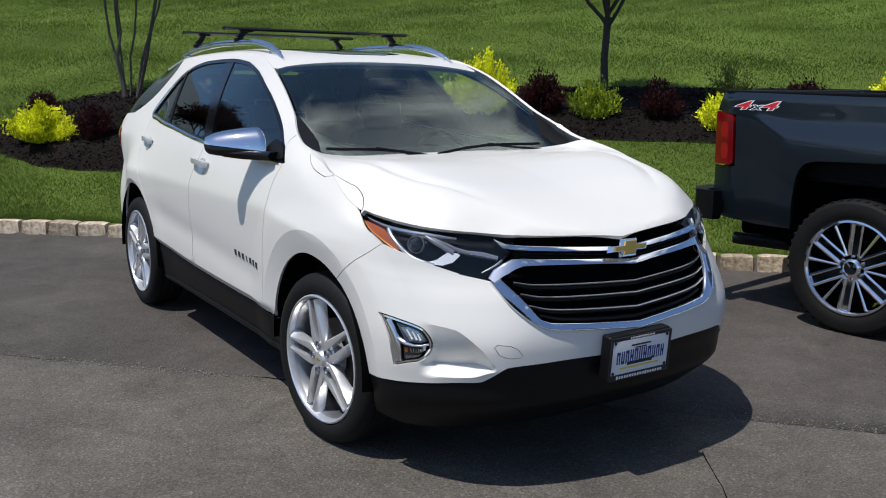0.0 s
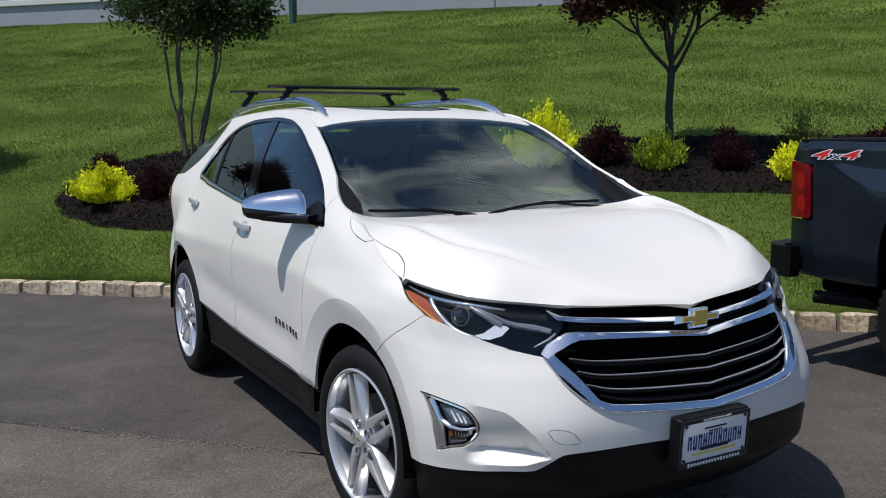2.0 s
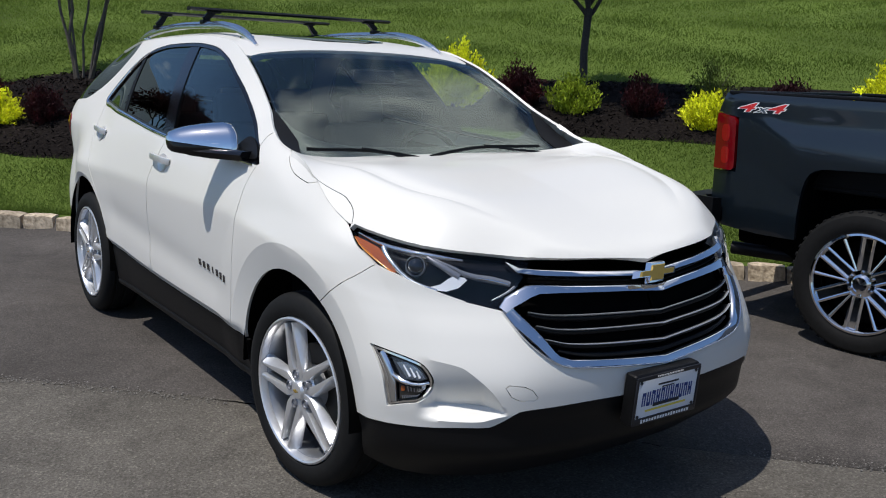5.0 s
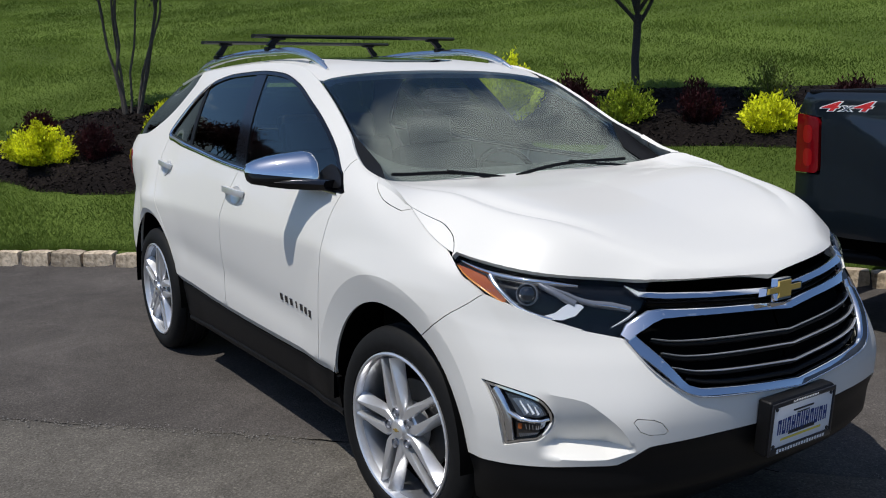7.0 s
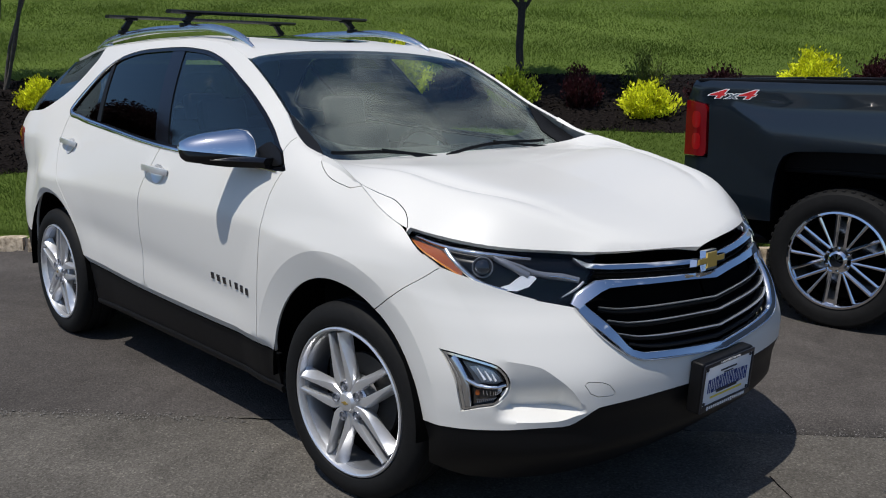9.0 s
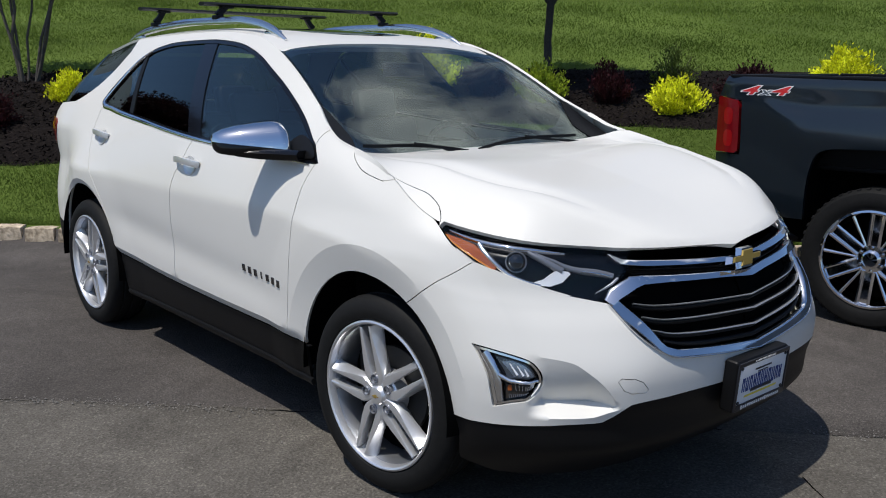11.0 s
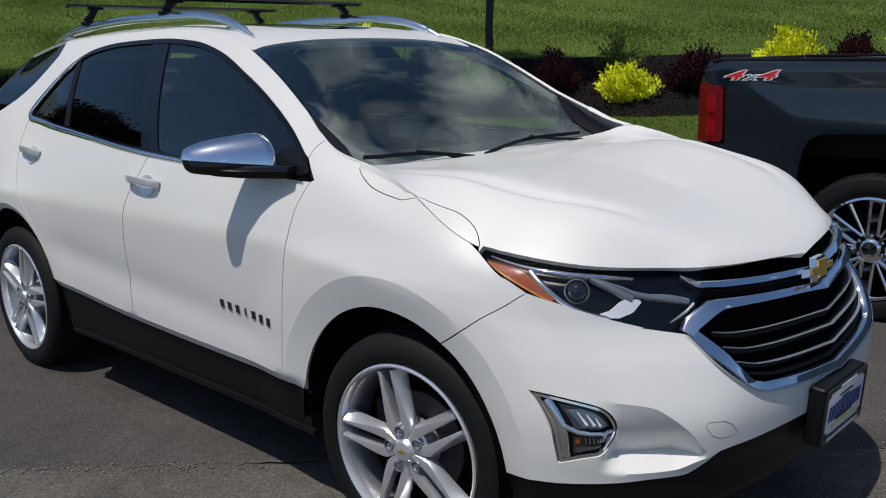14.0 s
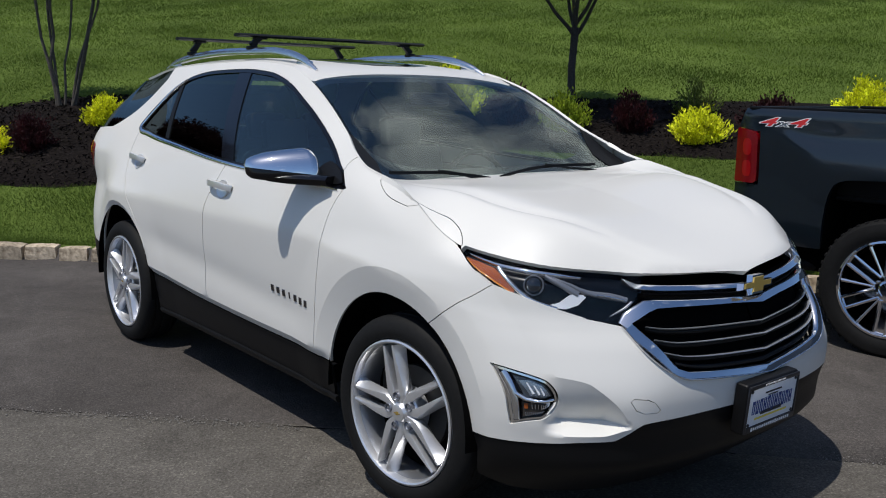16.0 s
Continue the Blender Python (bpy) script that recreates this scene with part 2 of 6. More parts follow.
def skirt(s, z):
    """The side and front of the body (its right half is at minus x): points for arrays of s and z."""
    s, z = np.broadcast_arrays(np.asarray(s, float), np.asarray(z, float))
    y0 = np.minimum(s, 3.2)
    ze, zb, zm = EDGE_Z(y0), BELT_Z(y0), np.interp(y0, (-.3, -.1, .2, .6, 1.5, 3.2), (.80, .86, .905, .93, .92, .90))
    knots = [(0 * s + .15, 0 * s + .80), (0 * s + .30, 0 * s + .875), (0 * s + .46, 0 * s + .897), (0 * s + .64, 0 * s + .905),
             (zm, MID_X(y0)), (np.maximum(zb, zm + .05), BELT_X(y0)), (np.maximum(ze, zm + .10), EDGE_X(y0))]
    ks, kx = np.stack([k[0] for k in knots]), np.stack([k[1] for k in knots])
    h = np.diff(ks, axis=0)
    d = np.diff(kx, axis=0) / h
    w1, w2 = 2 * h[1:] + h[:-1], h[1:] + 2 * h[:-1]
    ok = d[1:] * d[:-1] > 0
    with np.errstate(divide="ignore", invalid="ignore"):
        mid = np.where(ok, (w1 + w2) / (w1 / np.where(ok, d[:-1], 1) + w2 / np.where(ok, d[1:], 1)), 0)
    m = np.concatenate([d[:1], mid, d[-1:] * 1.25])
    kink = d[4] * .8    # the shoulder line is a crease: its slope differs above and below
    zz = np.clip(z, ks[0], ks[-1])
    i = np.clip((zz[None] > ks).sum(0) - 1, 0, len(knots) - 2)
    pick = lambda a, j: np.take_along_axis(a, j[None], 0)[0]
    hh = pick(h, i)
    t = (zz - pick(ks, i)) / hh
    w = pick(kx, i) * (1 + 2 * t) * (1 - t) ** 2 + pick(kx, i + 1) * t * t * (3 - 2 * t) + hh * (np.where(i == 4, kink, pick(m, i)) * t * (1 - t) ** 2 - pick(m, i + 1) * t * t * (1 - t))
    # wheel arch flares, and the scallop low on the doors
    sn = np.minimum(s, 0)
    k = np.clip((z - .55) / .3, 0, 1)
    k = k * k * (3 - 2 * k)
    along = np.where(s < 0, -.94 * (k * AHEAD(sn) + (1 - k) * AHEAD_LOW(sn)), s)
    for (yc, half, rise), (spans, swell) in zip(ARCHES.values(), (((1.0, 1.225, 1.42, 1.7), (-.004, .0155, .0120, 0)), ((1.0, 1.065, 1.30, 1.6), (-.006, .0075, .0050, 0)))):
        r = np.hypot((along - yc) / half, (z - .36) / rise)
        w = w + np.interp(r, spans, swell) * np.clip((1.0 - z) / .1, 0, 1)
    low = .52 + .13 * np.clip((s - .5) / 1.9, 0, 1)
    w = w - .007 * np.exp(-((z - low - .05) / .07) ** 2) * np.clip((s - .45) / .3, 0, 1) * np.clip((2.45 - s) / .3, 0, 1)
    w = w - .022 * np.clip((DOOR_LIP(s) - z) / .036, 0, 1) * np.clip((s - .44) / .08, 0, 1) * np.clip((2.4 - s) / .1, 0, 1)
    w = w * (1 - (1 - np.interp(s, (2.84, 2.95, 3.2, 3.6), (1, .99, .945, .87))) * np.clip((1.10 - z) / .2, 0, 1))    # the tail draws in
    # nose
    sf = np.minimum(s, 0)
    top = EDGE_Z(sf)
    zn = np.where(z > .78, .78 + (z - .78) * (.932 - .78) / (top - .78), z)
    k = np.clip((z - .55) / .3, 0, 1)
    k = k * k * (3 - 2 * k)
    bow = k * AHEAD(sf) + (1 - k) * AHEAD_LOW(sf)
    x, y = w * ACROSS(sf), np.where(s < 0, -NOSE_Y(zn) * bow, s)
    # scoop beside the fog lamp
    zt = SCOOP_TOP(sf)
    ease = lambda v: np.clip(v, 0, 1) ** 2 * (3 - 2 * np.clip(v, 0, 1))
    fall = np.clip((zt - z) / np.maximum(zt - SHELF, .01), 0, 1) * np.clip((z - LIP(sf)) / np.maximum(SHELF - LIP(sf), .004), 0, 1)
    d = .072 * ease((-.335 - sf) / .085) * np.clip((zt - SHELF) / .09, 0, 1) * fall
    x, y = x - .45 * d, y + .9 * d
    # tail
    a = np.clip((s - 3.2) / .9, 0, 1) * math.pi / 2
    x = x * np.where(s > 3.2, np.abs(np.cos(a)) ** .32, 1)
    y = np.where(s > 3.2, 3.2 + .52 * TAIL_Y(z) * np.abs(np.sin(a)) ** .6, y)
    return np.stack([-x, y, z], -1)


RIDGE_X = curve((-.66, .375), (-.545, .468), (-.42, .55), (-.305, .613), (-.15, .647), (.1, .665), (.3, .70))    # the crease along each side of the hood
MIDDLE_Z = curve((-.83, .925), (-.79, .957), (-.7, .998), (-.4, 1.085), (0, 1.145), (.43, 1.157))
SCREEN_Z = curve((.2, 1.02), (.35, 1.115), (.7, 1.366), (1.08, 1.588))
ROOF_Z = curve((.98, 1.546), (1.08, 1.592), (1.25, 1.634), (1.5, 1.663), (1.8, 1.678), (2.3, 1.675), (2.8, 1.645), (3.2, 1.585), (3.4, 1.545))
_s = np.linspace(NOSE, 0, 80)
RIM_Y, RIM_X, RIM_Z = -.83 * AHEAD(_s), EDGE_X(_s) * ACROSS(_s), EDGE_Z(_s)


def ramp_off(v):
    v = np.clip(v, 0, 1)
    return v * v * (3 - 2 * v)


def deck(x, y, kind):
    """The hood, windscreen or roof over x and y."""
    x, y = np.broadcast_arrays(np.asarray(x, float), np.asarray(y, float))
    xe = np.where(y < 0, np.interp(y, RIM_Y, RIM_X), EDGE_X(y))
    ze = np.where(y < 0, np.interp(y, RIM_Y, RIM_Z), EDGE_Z(y))
    q = np.clip(np.abs(x) / np.maximum(xe, .02), 0, 1.1)
    if kind == "hood":
        z = MIDDLE_Z(y) - (MIDDLE_Z(y) - ze) * q ** 8.0
        fade = ramp_off((y + .64) / .30) * ramp_off((.40 - y) / .30)
        away = np.abs(x) - RIDGE_X(y)
        z = z + fade * (np.where(away < 0, .0115 * (1 - np.exp(-(away / .042) ** 2)), .0125 * (1 - np.exp(-(away / .026) ** 2))) - .006)
        over = np.clip((q - .80) / .20, 0, 1)
        z = z + .034 * np.exp(-((q - .82) / np.where(q < .82, .50, .17)) ** 2) * (1 - over * over * (3 - 2 * over)) * ramp_off((y + .76) / .32) * ramp_off((.30 - y) / .45)
    elif kind == "screen":
        z = SCREEN_Z(y) + (ze - .012 - .03 * np.clip((.58 - y) / .12, 0, 1) - SCREEN_Z(y)) * q ** 5
    else:
        z = ROOF_Z(y - .10 * x * x) - (ROOF_Z(y) - ze) * q ** 3.5
    return np.stack([x, y, z], -1)


CLIMB = .004
KERB_B = curve((-20, 2.9), (-10, 3.15), (-6.2, 3.31), (-4.2, 3.48), (-1, 3.53), (1.8, 3.42), (8, 3.1), (16, 2.5))
RISE = curve((0, .10), (.3, .13), (1, .38), (2.65, .92), (4.5, 1.42), (10, 2.72), (16, 4.10), (20, 5.12), (22, 5.14), (24, 5.08), (60, 5.1))


def bank_z(a, s):
    """The bank's height, a metres along the kerb and s behind it: its crest climbs to one side."""
    k = np.clip((np.asarray(s, float) - 9) / 11, 0, 1)
    return RISE(np.maximum(s, 0)) + CLIMB * np.clip(-np.asarray(a, float) - 8, 0, 25) * k * k * (3 - 2 * k)


# ---- building helpers ----
def part(name, bm, mat, parent=None, label="", smooth=True, sharp=35):
    """Links a bmesh as one mesh object under its thing."""
    me = bpy.data.meshes.new(name)
    if smooth:
        for f in bm.faces:
            f.smooth = True
        for e in bm.edges:
            if len(e.link_faces) == 2 and e.calc_face_angle(0) > radians(sharp):
                e.smooth = False
    bm.to_mesh(me)
    bm.free()
    for m in (mat if isinstance(mat, (list, tuple)) else [mat]):
        me.materials.append(m)
    ob = new(name, me)
    if parent is not None:
        ob.parent = parent
    if label:
        tagged(ob, label)
    return ob


def raw(name, verts, faces, mat, parent=None, smooth=False):
    """A mesh straight from arrays, for what is many."""
    me = bpy.data.meshes.new(name)
    me.from_pydata([tuple(v) for v in verts], [], [tuple(f) for f in faces])
    if smooth:
        me.polygons.foreach_set("use_smooth", [True] * len(me.polygons))
    me.materials.append(mat)
    ob = new(name, me)
    if parent is not None:
        ob.parent = parent
    return ob


def thing(name, label, category, m=Matrix(), group="", kind=""):
    ob = new(name)
    ob.matrix_world = m
    return tagged(ob, label, category, group, kind)


def box(bm, size, m=Matrix(), bevel=0.0, segments=2):
    got = bmesh.ops.create_cube(bm, size=1, matrix=m @ Matrix.Diagonal((*size, 1)))
    if bevel:
        edges = list({e for v in got["verts"] for e in v.link_edges})
        bmesh.ops.bevel(bm, geom=edges, offset=bevel, segments=segments, affect="EDGES", profile=.6)
    return bm


def rod(bm, a, b, r1, r2=None, n=12):
    a, b = Vector(a), Vector(b)
    m = Matrix.Translation((a + b) / 2) @ (b - a).to_track_quat("Z", "Y").to_matrix().to_4x4()
    bmesh.ops.create_cone(bm, cap_ends=True, segments=n, radius1=r1, radius2=r1 if r2 is None else r2, depth=(b - a).length, matrix=m)
    return bm


def sweep(bm, path, section, closed=False, up=(0, 0, 1), sizes=None):
    """Sweeps a closed section (across, above) along a path of points; sizes scales it along the way."""
    path = [Vector(p) for p in path]
    n, rings = len(path), []
    for i, p in enumerate(path):
        a, b = path[(i - 1) % n if closed else max(i - 1, 0)], path[(i + 1) % n if closed else min(i + 1, n - 1)]
        way = (b - a).normalized()
        side = way.cross(Vector(up)).normalized()
        top = side.cross(way)
        k = 1 if sizes is None else sizes[i]
        rings.append([bm.verts.new(p + side * (u * k) + top * (v * k)) for u, v in section])
    m = len(section)
    for i in range(n if closed else n - 1):
        r, q = rings[i], rings[(i + 1) % n]
        for j in range(m):
            bm.faces.new((r[j], r[(j + 1) % m], q[(j + 1) % m], q[j]))
    if not closed:
        bm.faces.new(rings[0][::-1])
        bm.faces.new(rings[-1])
    bmesh.ops.recalc_face_normals(bm, faces=bm.faces[:])
    return bm


def lathe(bm, profile, n=64, m=Matrix()):
    """Turns a profile of (radius, along) round the x axis."""
    rings = []
    for i in range(n):
        a = 2 * math.pi * i / n
        rings.append([bm.verts.new(m @ Vector((x, r * math.cos(a), r * math.sin(a)))) for r, x in profile])
    for i in range(n):
        r, q = rings[i], rings[(i + 1) % n]
        for j in range(len(profile) - 1):
            bm.faces.new((r[j], r[j + 1], q[j + 1], q[j]))
    bmesh.ops.recalc_face_normals(bm, faces=bm.faces[:])
    return bm


def circle(r, n=8):
    return [(r * math.cos(2 * math.pi * i / n), r * math.sin(2 * math.pi * i / n)) for i in range(n)]


def dense(poly, step):
    """Points along a closed polygon, no farther apart than step."""
    out = []
    for (x0, y0), (x1, y1) in zip(poly, poly[1:] + poly[:1]):
        k = max(1, math.ceil(math.hypot(x1 - x0, y1 - y0) / step))
        out += [(x0 + (x1 - x0) * i / k, y0 + (y1 - y0) * i / k) for i in range(k)]
    return out


def rounded(poly, turns=3):
    """Cuts a polygon's corners until it is smooth."""
    for _ in range(turns):
        out = []
        for (x0, y0), (x1, y1) in zip(poly, poly[1:] + poly[:1]):
            out += [(.78 * x0 + .22 * x1, .78 * y0 + .22 * y1), (.22 * x0 + .78 * x1, .22 * y0 + .78 * y1)]
        poly = out
    return poly


def flow(pts, step=.03):
    """A smooth open line through the given 2D points."""
    pts = np.array(pts, float)
    t = np.r_[0, np.cumsum(np.hypot(*np.diff(pts, axis=0).T))]
    fx, fy = curve(*zip(t, pts[:, 0])), curve(*zip(t, pts[:, 1]))
    u = np.linspace(0, t[-1], max(2, int(t[-1] / step) + 1))
    return list(zip(fx(u).tolist(), fy(u).tolist()))


def inside(px, py, poly):
    px, py = np.asarray(px, float), np.asarray(py, float)
    hit = np.zeros(px.shape, bool)
    for (x0, y0), (x1, y1) in zip(poly, poly[1:] + poly[:1]):
        if y0 != y1:
            hit ^= ((y0 > py) != (y1 > py)) & (px < (x1 - x0) * (py - y0) / (y1 - y0) + x0)
    return hit


def shrunk(poly, gap):
    p = np.array(poly)
    area = np.sum(p[:, 0] * np.roll(p[:, 1], -1) - p[:, 1] * np.roll(p[:, 0], -1))
    d = np.roll(p, -1, 0) - np.roll(p, 1, 0)
    d /= np.linalg.norm(d, axis=1, keepdims=True) + 1e-9
    nrm = np.stack([-d[:, 1], d[:, 0]], 1) * (1 if area > 0 else -1)
    return [tuple(q) for q in (p + nrm * gap).tolist()]


def patch(name, fn, poly, mat, parent, label="", step=.03, depth=.012, gap=.0022, holes=(), side=1, lift=0.0, core=(0, 1.3, .4), lines=(), sharp=False):
    """A panel: the piece of a smooth surface fn(u, v) inside a polygon, with its edge folded inwards by depth. side=-1: its mirror image."""
    loops = [shrunk(dense(poly, step), gap)] + [shrunk(dense(h, step), -gap) for h in holes]
    pts, edges = [], []
    for lp in loops:
        k = len(pts)
        pts += lp
        edges += [(k + i, k + (i + 1) % len(lp)) for i in range(len(lp))]
    for line in lines:    # creases that the mesh follows, as far as they run inside the panel
        ok = inside([q[0] for q in line], [q[1] for q in line], shrunk(loops[0], .004))
        for h in loops[1:]:
            ok &= ~inside([q[0] for q in line], [q[1] for q in line], shrunk(h, -.004))
        for i, q in enumerate(line):
            if ok[i]:
                pts.append(q)
                if i and ok[i - 1]:
                    edges.append((len(pts) - 2, len(pts) - 1))
    p = np.array(loops[0])
    (u0, v0), (u1, v1) = p.min(0), p.max(0)
    gu, gv = np.meshgrid(np.arange(u0 + step / 2, u1, step), np.arange(v0 + step / 2, v1, step * .87), indexing="ij")
    gu = gu + (np.arange(gu.shape[1]) % 2) * step / 2
    gu, gv = gu.ravel(), gv.ravel()
    keep = inside(gu, gv, loops[0])
    for lp in loops[1:]:
        keep &= ~inside(gu, gv, lp)
    border = np.array(pts)
    gu, gv = gu[keep], gv[keep]
    far = np.array([np.min((border[:, 0] - a) ** 2 + (border[:, 1] - b) ** 2) > (step * .45) ** 2 for a, b in zip(gu, gv)], bool) if len(gu) else np.zeros(0, bool)
    pts = pts + list(zip(gu[far].tolist(), gv[far].tolist()))
    vs, _, fs, *_ = delaunay_2d_cdt([Vector(q) for q in pts], edges, [], 0, 1e-6)
    uv = np.array([(v.x, v.y) for v in vs])
    tri = np.array(fs)
    mid = uv[tri].mean(1)
    ok = inside(mid[:, 0], mid[:, 1], loops[0])
    for lp in loops[1:]:
        ok &= ~inside(mid[:, 0], mid[:, 1], lp)
    e1, e2 = uv[tri[:, 1]] - uv[tri[:, 0]], uv[tri[:, 2]] - uv[tri[:, 0]]
    ok &= np.abs(e1[:, 0] * e2[:, 1] - e1[:, 1] * e2[:, 0]) > .001 * step * step    # no slivers
    tri = tri[ok]
    at = fn(uv[:, 0], uv[:, 1])
    e = 1e-4
    nr = np.cross(fn(uv[:, 0] + e, uv[:, 1]) - at, fn(uv[:, 0], uv[:, 1] + e) - at)
    nr /= np.linalg.norm(nr, axis=1, keepdims=True) + 1e-15
    if np.mean(((at - np.array(core)) * nr).sum(1)) < 0:
        nr = -nr
    at = at + nr * lift
    bm = bmesh.new()
    flip = np.array((side, 1, 1))
    verts = [bm.verts.new(q) for q in at * flip]
    turns = np.einsum("ij,ij->i", np.cross(at[tri[:, 1]] - at[tri[:, 0]], at[tri[:, 2]] - at[tri[:, 0]]), nr[tri].sum(1))
    area2 = e1[ok][:, 0] * e2[ok][:, 1] - e1[ok][:, 1] * e2[ok][:, 0]
    way = 1 if np.sum(np.sign(turns) * np.sign(area2)) > 0 else -1
    for (a, b, c), ccw in zip(tri, area2 > 0):
        order = (a, b, c) if (way if ccw else -way) * side > 0 else (a, c, b)
        try:
            bm.faces.new([verts[i] for i in order])
        except ValueError:
            pass
    marks = {(round(a, 5), round(b, 5)) for line in lines for a, b in line}
    creased = {verts[i] for i, q in enumerate(uv) if (round(q[0], 5), round(q[1], 5)) in marks}
    bm.edges.ensure_lookup_table()
    rim = [ed for ed in bm.edges if len(ed.link_faces) == 1]
    if depth:
        low = {}
        bm.verts.index_update()
        for ed in rim:
            for v in ed.verts:
                if v not in low:
                    low[v] = None
        for v in low:
            low[v] = bm.verts.new(np.array(v.co) - nr[v.index] * depth * flip)
        for ed in rim:
            f = ed.link_faces[0]
            a, b = ed.verts
            for lp in f.loops:
                if lp.vert == a and lp.link_loop_next.vert == b:
                    a, b = b, a
                    break
            bm.faces.new((a, b, low[b], low[a]))
            ed.smooth = False
    for v in [v for v in bm.verts if not v.link_faces]:
        bm.verts.remove(v)
    for f in bm.faces:
        f.smooth = True
    if sharp:
        for ed in bm.edges:
            if ed.verts[0] in creased and ed.verts[1] in creased:
                ed.smooth = False
    me = bpy.data.meshes.new(name)
    bm.to_mesh(me)
    bm.free()
    me.materials.append(mat)
    ob = new(name, me)
    ob.parent = parent
    return tagged(ob, label)


def hood_top(x, y):
    return deck(x, y, "hood")


def screen_top(x, y):
    return deck(x, y, "screen")


def roof_top(x, y):
    return deck(x, y, "roof")



# ---- ground, kerb, lawn and building ----
ASPHALT = material("worn asphalt with pale stones", (.0913, .0831, .0725), .9, 0, specular=.2, vary=.13, grain=.012, broad=1.1, share=.6, stones=.0075, scuffs=.35, bump=.0075, second=(.1228, .1123, .0971))
NEW_ASPHALT = material("newer dark asphalt", (.0644, .0575, .0523), .88, 0, specular=.2, vary=.13, grain=.010, broad=.8, share=.55, stones=.0055, scuffs=.5, bump=.0045, second=(.0874, .0782, .0713))
LAWN = material("mown lawn soil and thatch", (.068, .104, .018), .95, 0, specular=.1, vary=.3, grain=.03, broad=.55, share=.4, bump=.01, second=(.090, .130, .025))
BLADES = material("grass blades", (.094, .152, .024), .65, 0, thin=.42, specular=.12, vary=.25, grain=.4, broad=.35, share=.35, second=(.136, .196, .036), each=.24, by="island")
MULCH = material("dark bark mulch", (.010, .0078, .0070), .95, 0, specular=.08, vary=.5, grain=.03, share=.7, bump=.025)
CHIPS = material("bark chips", (.018, .0138, .0125), .95, 0, specular=.1, vary=.4, grain=.02, each=.6, by="island")
STONE = material("granite kerb block", (.31, .24, .165), .85, 0, specular=.2, vary=.35, grain=.035, share=.6, broad=4, each=.28, bump=.008, second=(.47, .39, .29))
WALL = material("grey wall cladding", (.30, .32, .35), .6, 0, vary=.04, grain=.3)
BARK = material("grey-brown bark", (.10, .085, .07), .9, 0, vary=.35, grain=.02, bump=.004)
DARK_BARK = material("dark plum bark", (.045, .038, .034), .9, 0, vary=.35, grain=.02, bump=.004)


def at_ab(a, s):
    """The place a metres along the kerb and s behind it."""
    b = s + float(KERB_B(a))
    return (a + b) * .70711, (b - a) * .70711


def strip_ground(name, bs, mat, label, category, lift=0.0, wave=None):
    a = np.r_[-1200, -300, -90, -45, -30, -20, -14, np.arange(-12, 12.01, .03 if wave else .3), 14, 20, 30, 45, 90, 300, 1200]
    ga, gb = np.meshgrid(a, bs, indexing="ij")
    b = gb + KERB_B(ga)
    if wave is not None:
        b[:, 0] = wave(a)
    x, y = (ga + b) * .70711, (b - ga) * .70711
    z = np.where(gb > 0, bank_z(ga, gb), 0) + lift
    if wave is not None:
        z[:, 0] = -.01
    nx, ny = ga.shape
    idx = np.arange(nx * ny).reshape(nx, ny)
    f = np.stack([idx[:-1, :-1], idx[1:, :-1], idx[1:, 1:], idx[:-1, 1:]], -1).reshape(-1, 4)
    return tagged(raw(name, np.stack([x, y, z], -1).reshape(-1, 3), f.tolist(), mat, smooth=True), label, category, "", "structure")


strip_ground("ground", [-1200, -300, -80, -30, -12, -6, -3, -1, 0, .05], ASPHALT, "worn pale grey asphalt parking lot", "asphalt")


def seam_b(a):
    return np.array([.05 - .012 * v + .02 * noise.noise((v * 1.1, 0, 0)) + .020 * noise.noise((v * 7.0, 3, 0)) + .014 * noise.noise((v * 23.0, 5, 0)) for v in a])


over = strip_ground("pavement", [-3.45, -3.43, -3.0, -2, -1, 0, .05], NEW_ASPHALT, "newer darker asphalt strip along the kerb", "asphalt", .0035, seam_b)
lawn = strip_ground("lawn_bank", np.r_[.05, .12, np.arange(.3, 6, .2), np.arange(6, 26, .5), 30, 45, 80, 300, 1200].tolist(), LAWN, "mown green grass bank rising behind the kerb", "lawn")

# crack and loose grit on the asphalt
bm = bmesh.new()
pts = [(.40 - .05 * k + .012 * noise.noise((k * 1.7, 1, 0)), -.95 - .066 * k + .012 * noise.noise((k * 1.3, 7, 0)), .0012) for k in range(9)]
sweep(bm, pts, [(-.002, -.001), (.002, -.001), (.002, .001), (-.002, .001)], sizes=[1, 1.2, .8, 1, .7, 1, .8, .6, .4])
tagged(part("asphalt_crack", bm, SHADE_BLACK), "thin dark crack in the asphalt", "crack", "", "structure")
rng = random.Random(4)
verts, faces = [], []
for i in range(4200):
    x, y = rng.uniform(-3.2, 4.0), rng.uniform(-2.6, 4.6)
    if i > 260:    # most of it lies along the seam
        a = rng.uniform(-5, 6)
        b = .05 - .012 * a + rng.gauss(-.02, .03) + .02 * noise.noise((a * 2.3, 4, 0))
        x, y = (a + b) * .70711, (b - a) * .70711
    if (x + y) * .70711 > 3.3 or (abs(x) < .8 and -.9 < y < 3.6):
        continue
    r, k = rng.choice((.0015, .002, .0025, .0035, .005)), len(verts)
    for i in range(5):
        a = 1.257 * i + rng.uniform(-.3, .3)
        verts.append((x + r * math.cos(a), y + r * math.sin(a), .006))
    verts.append((x, y, .007 + r * .8))
    faces += [(k + i, k + (i + 1) % 5, k + 5) for i in range(5)]
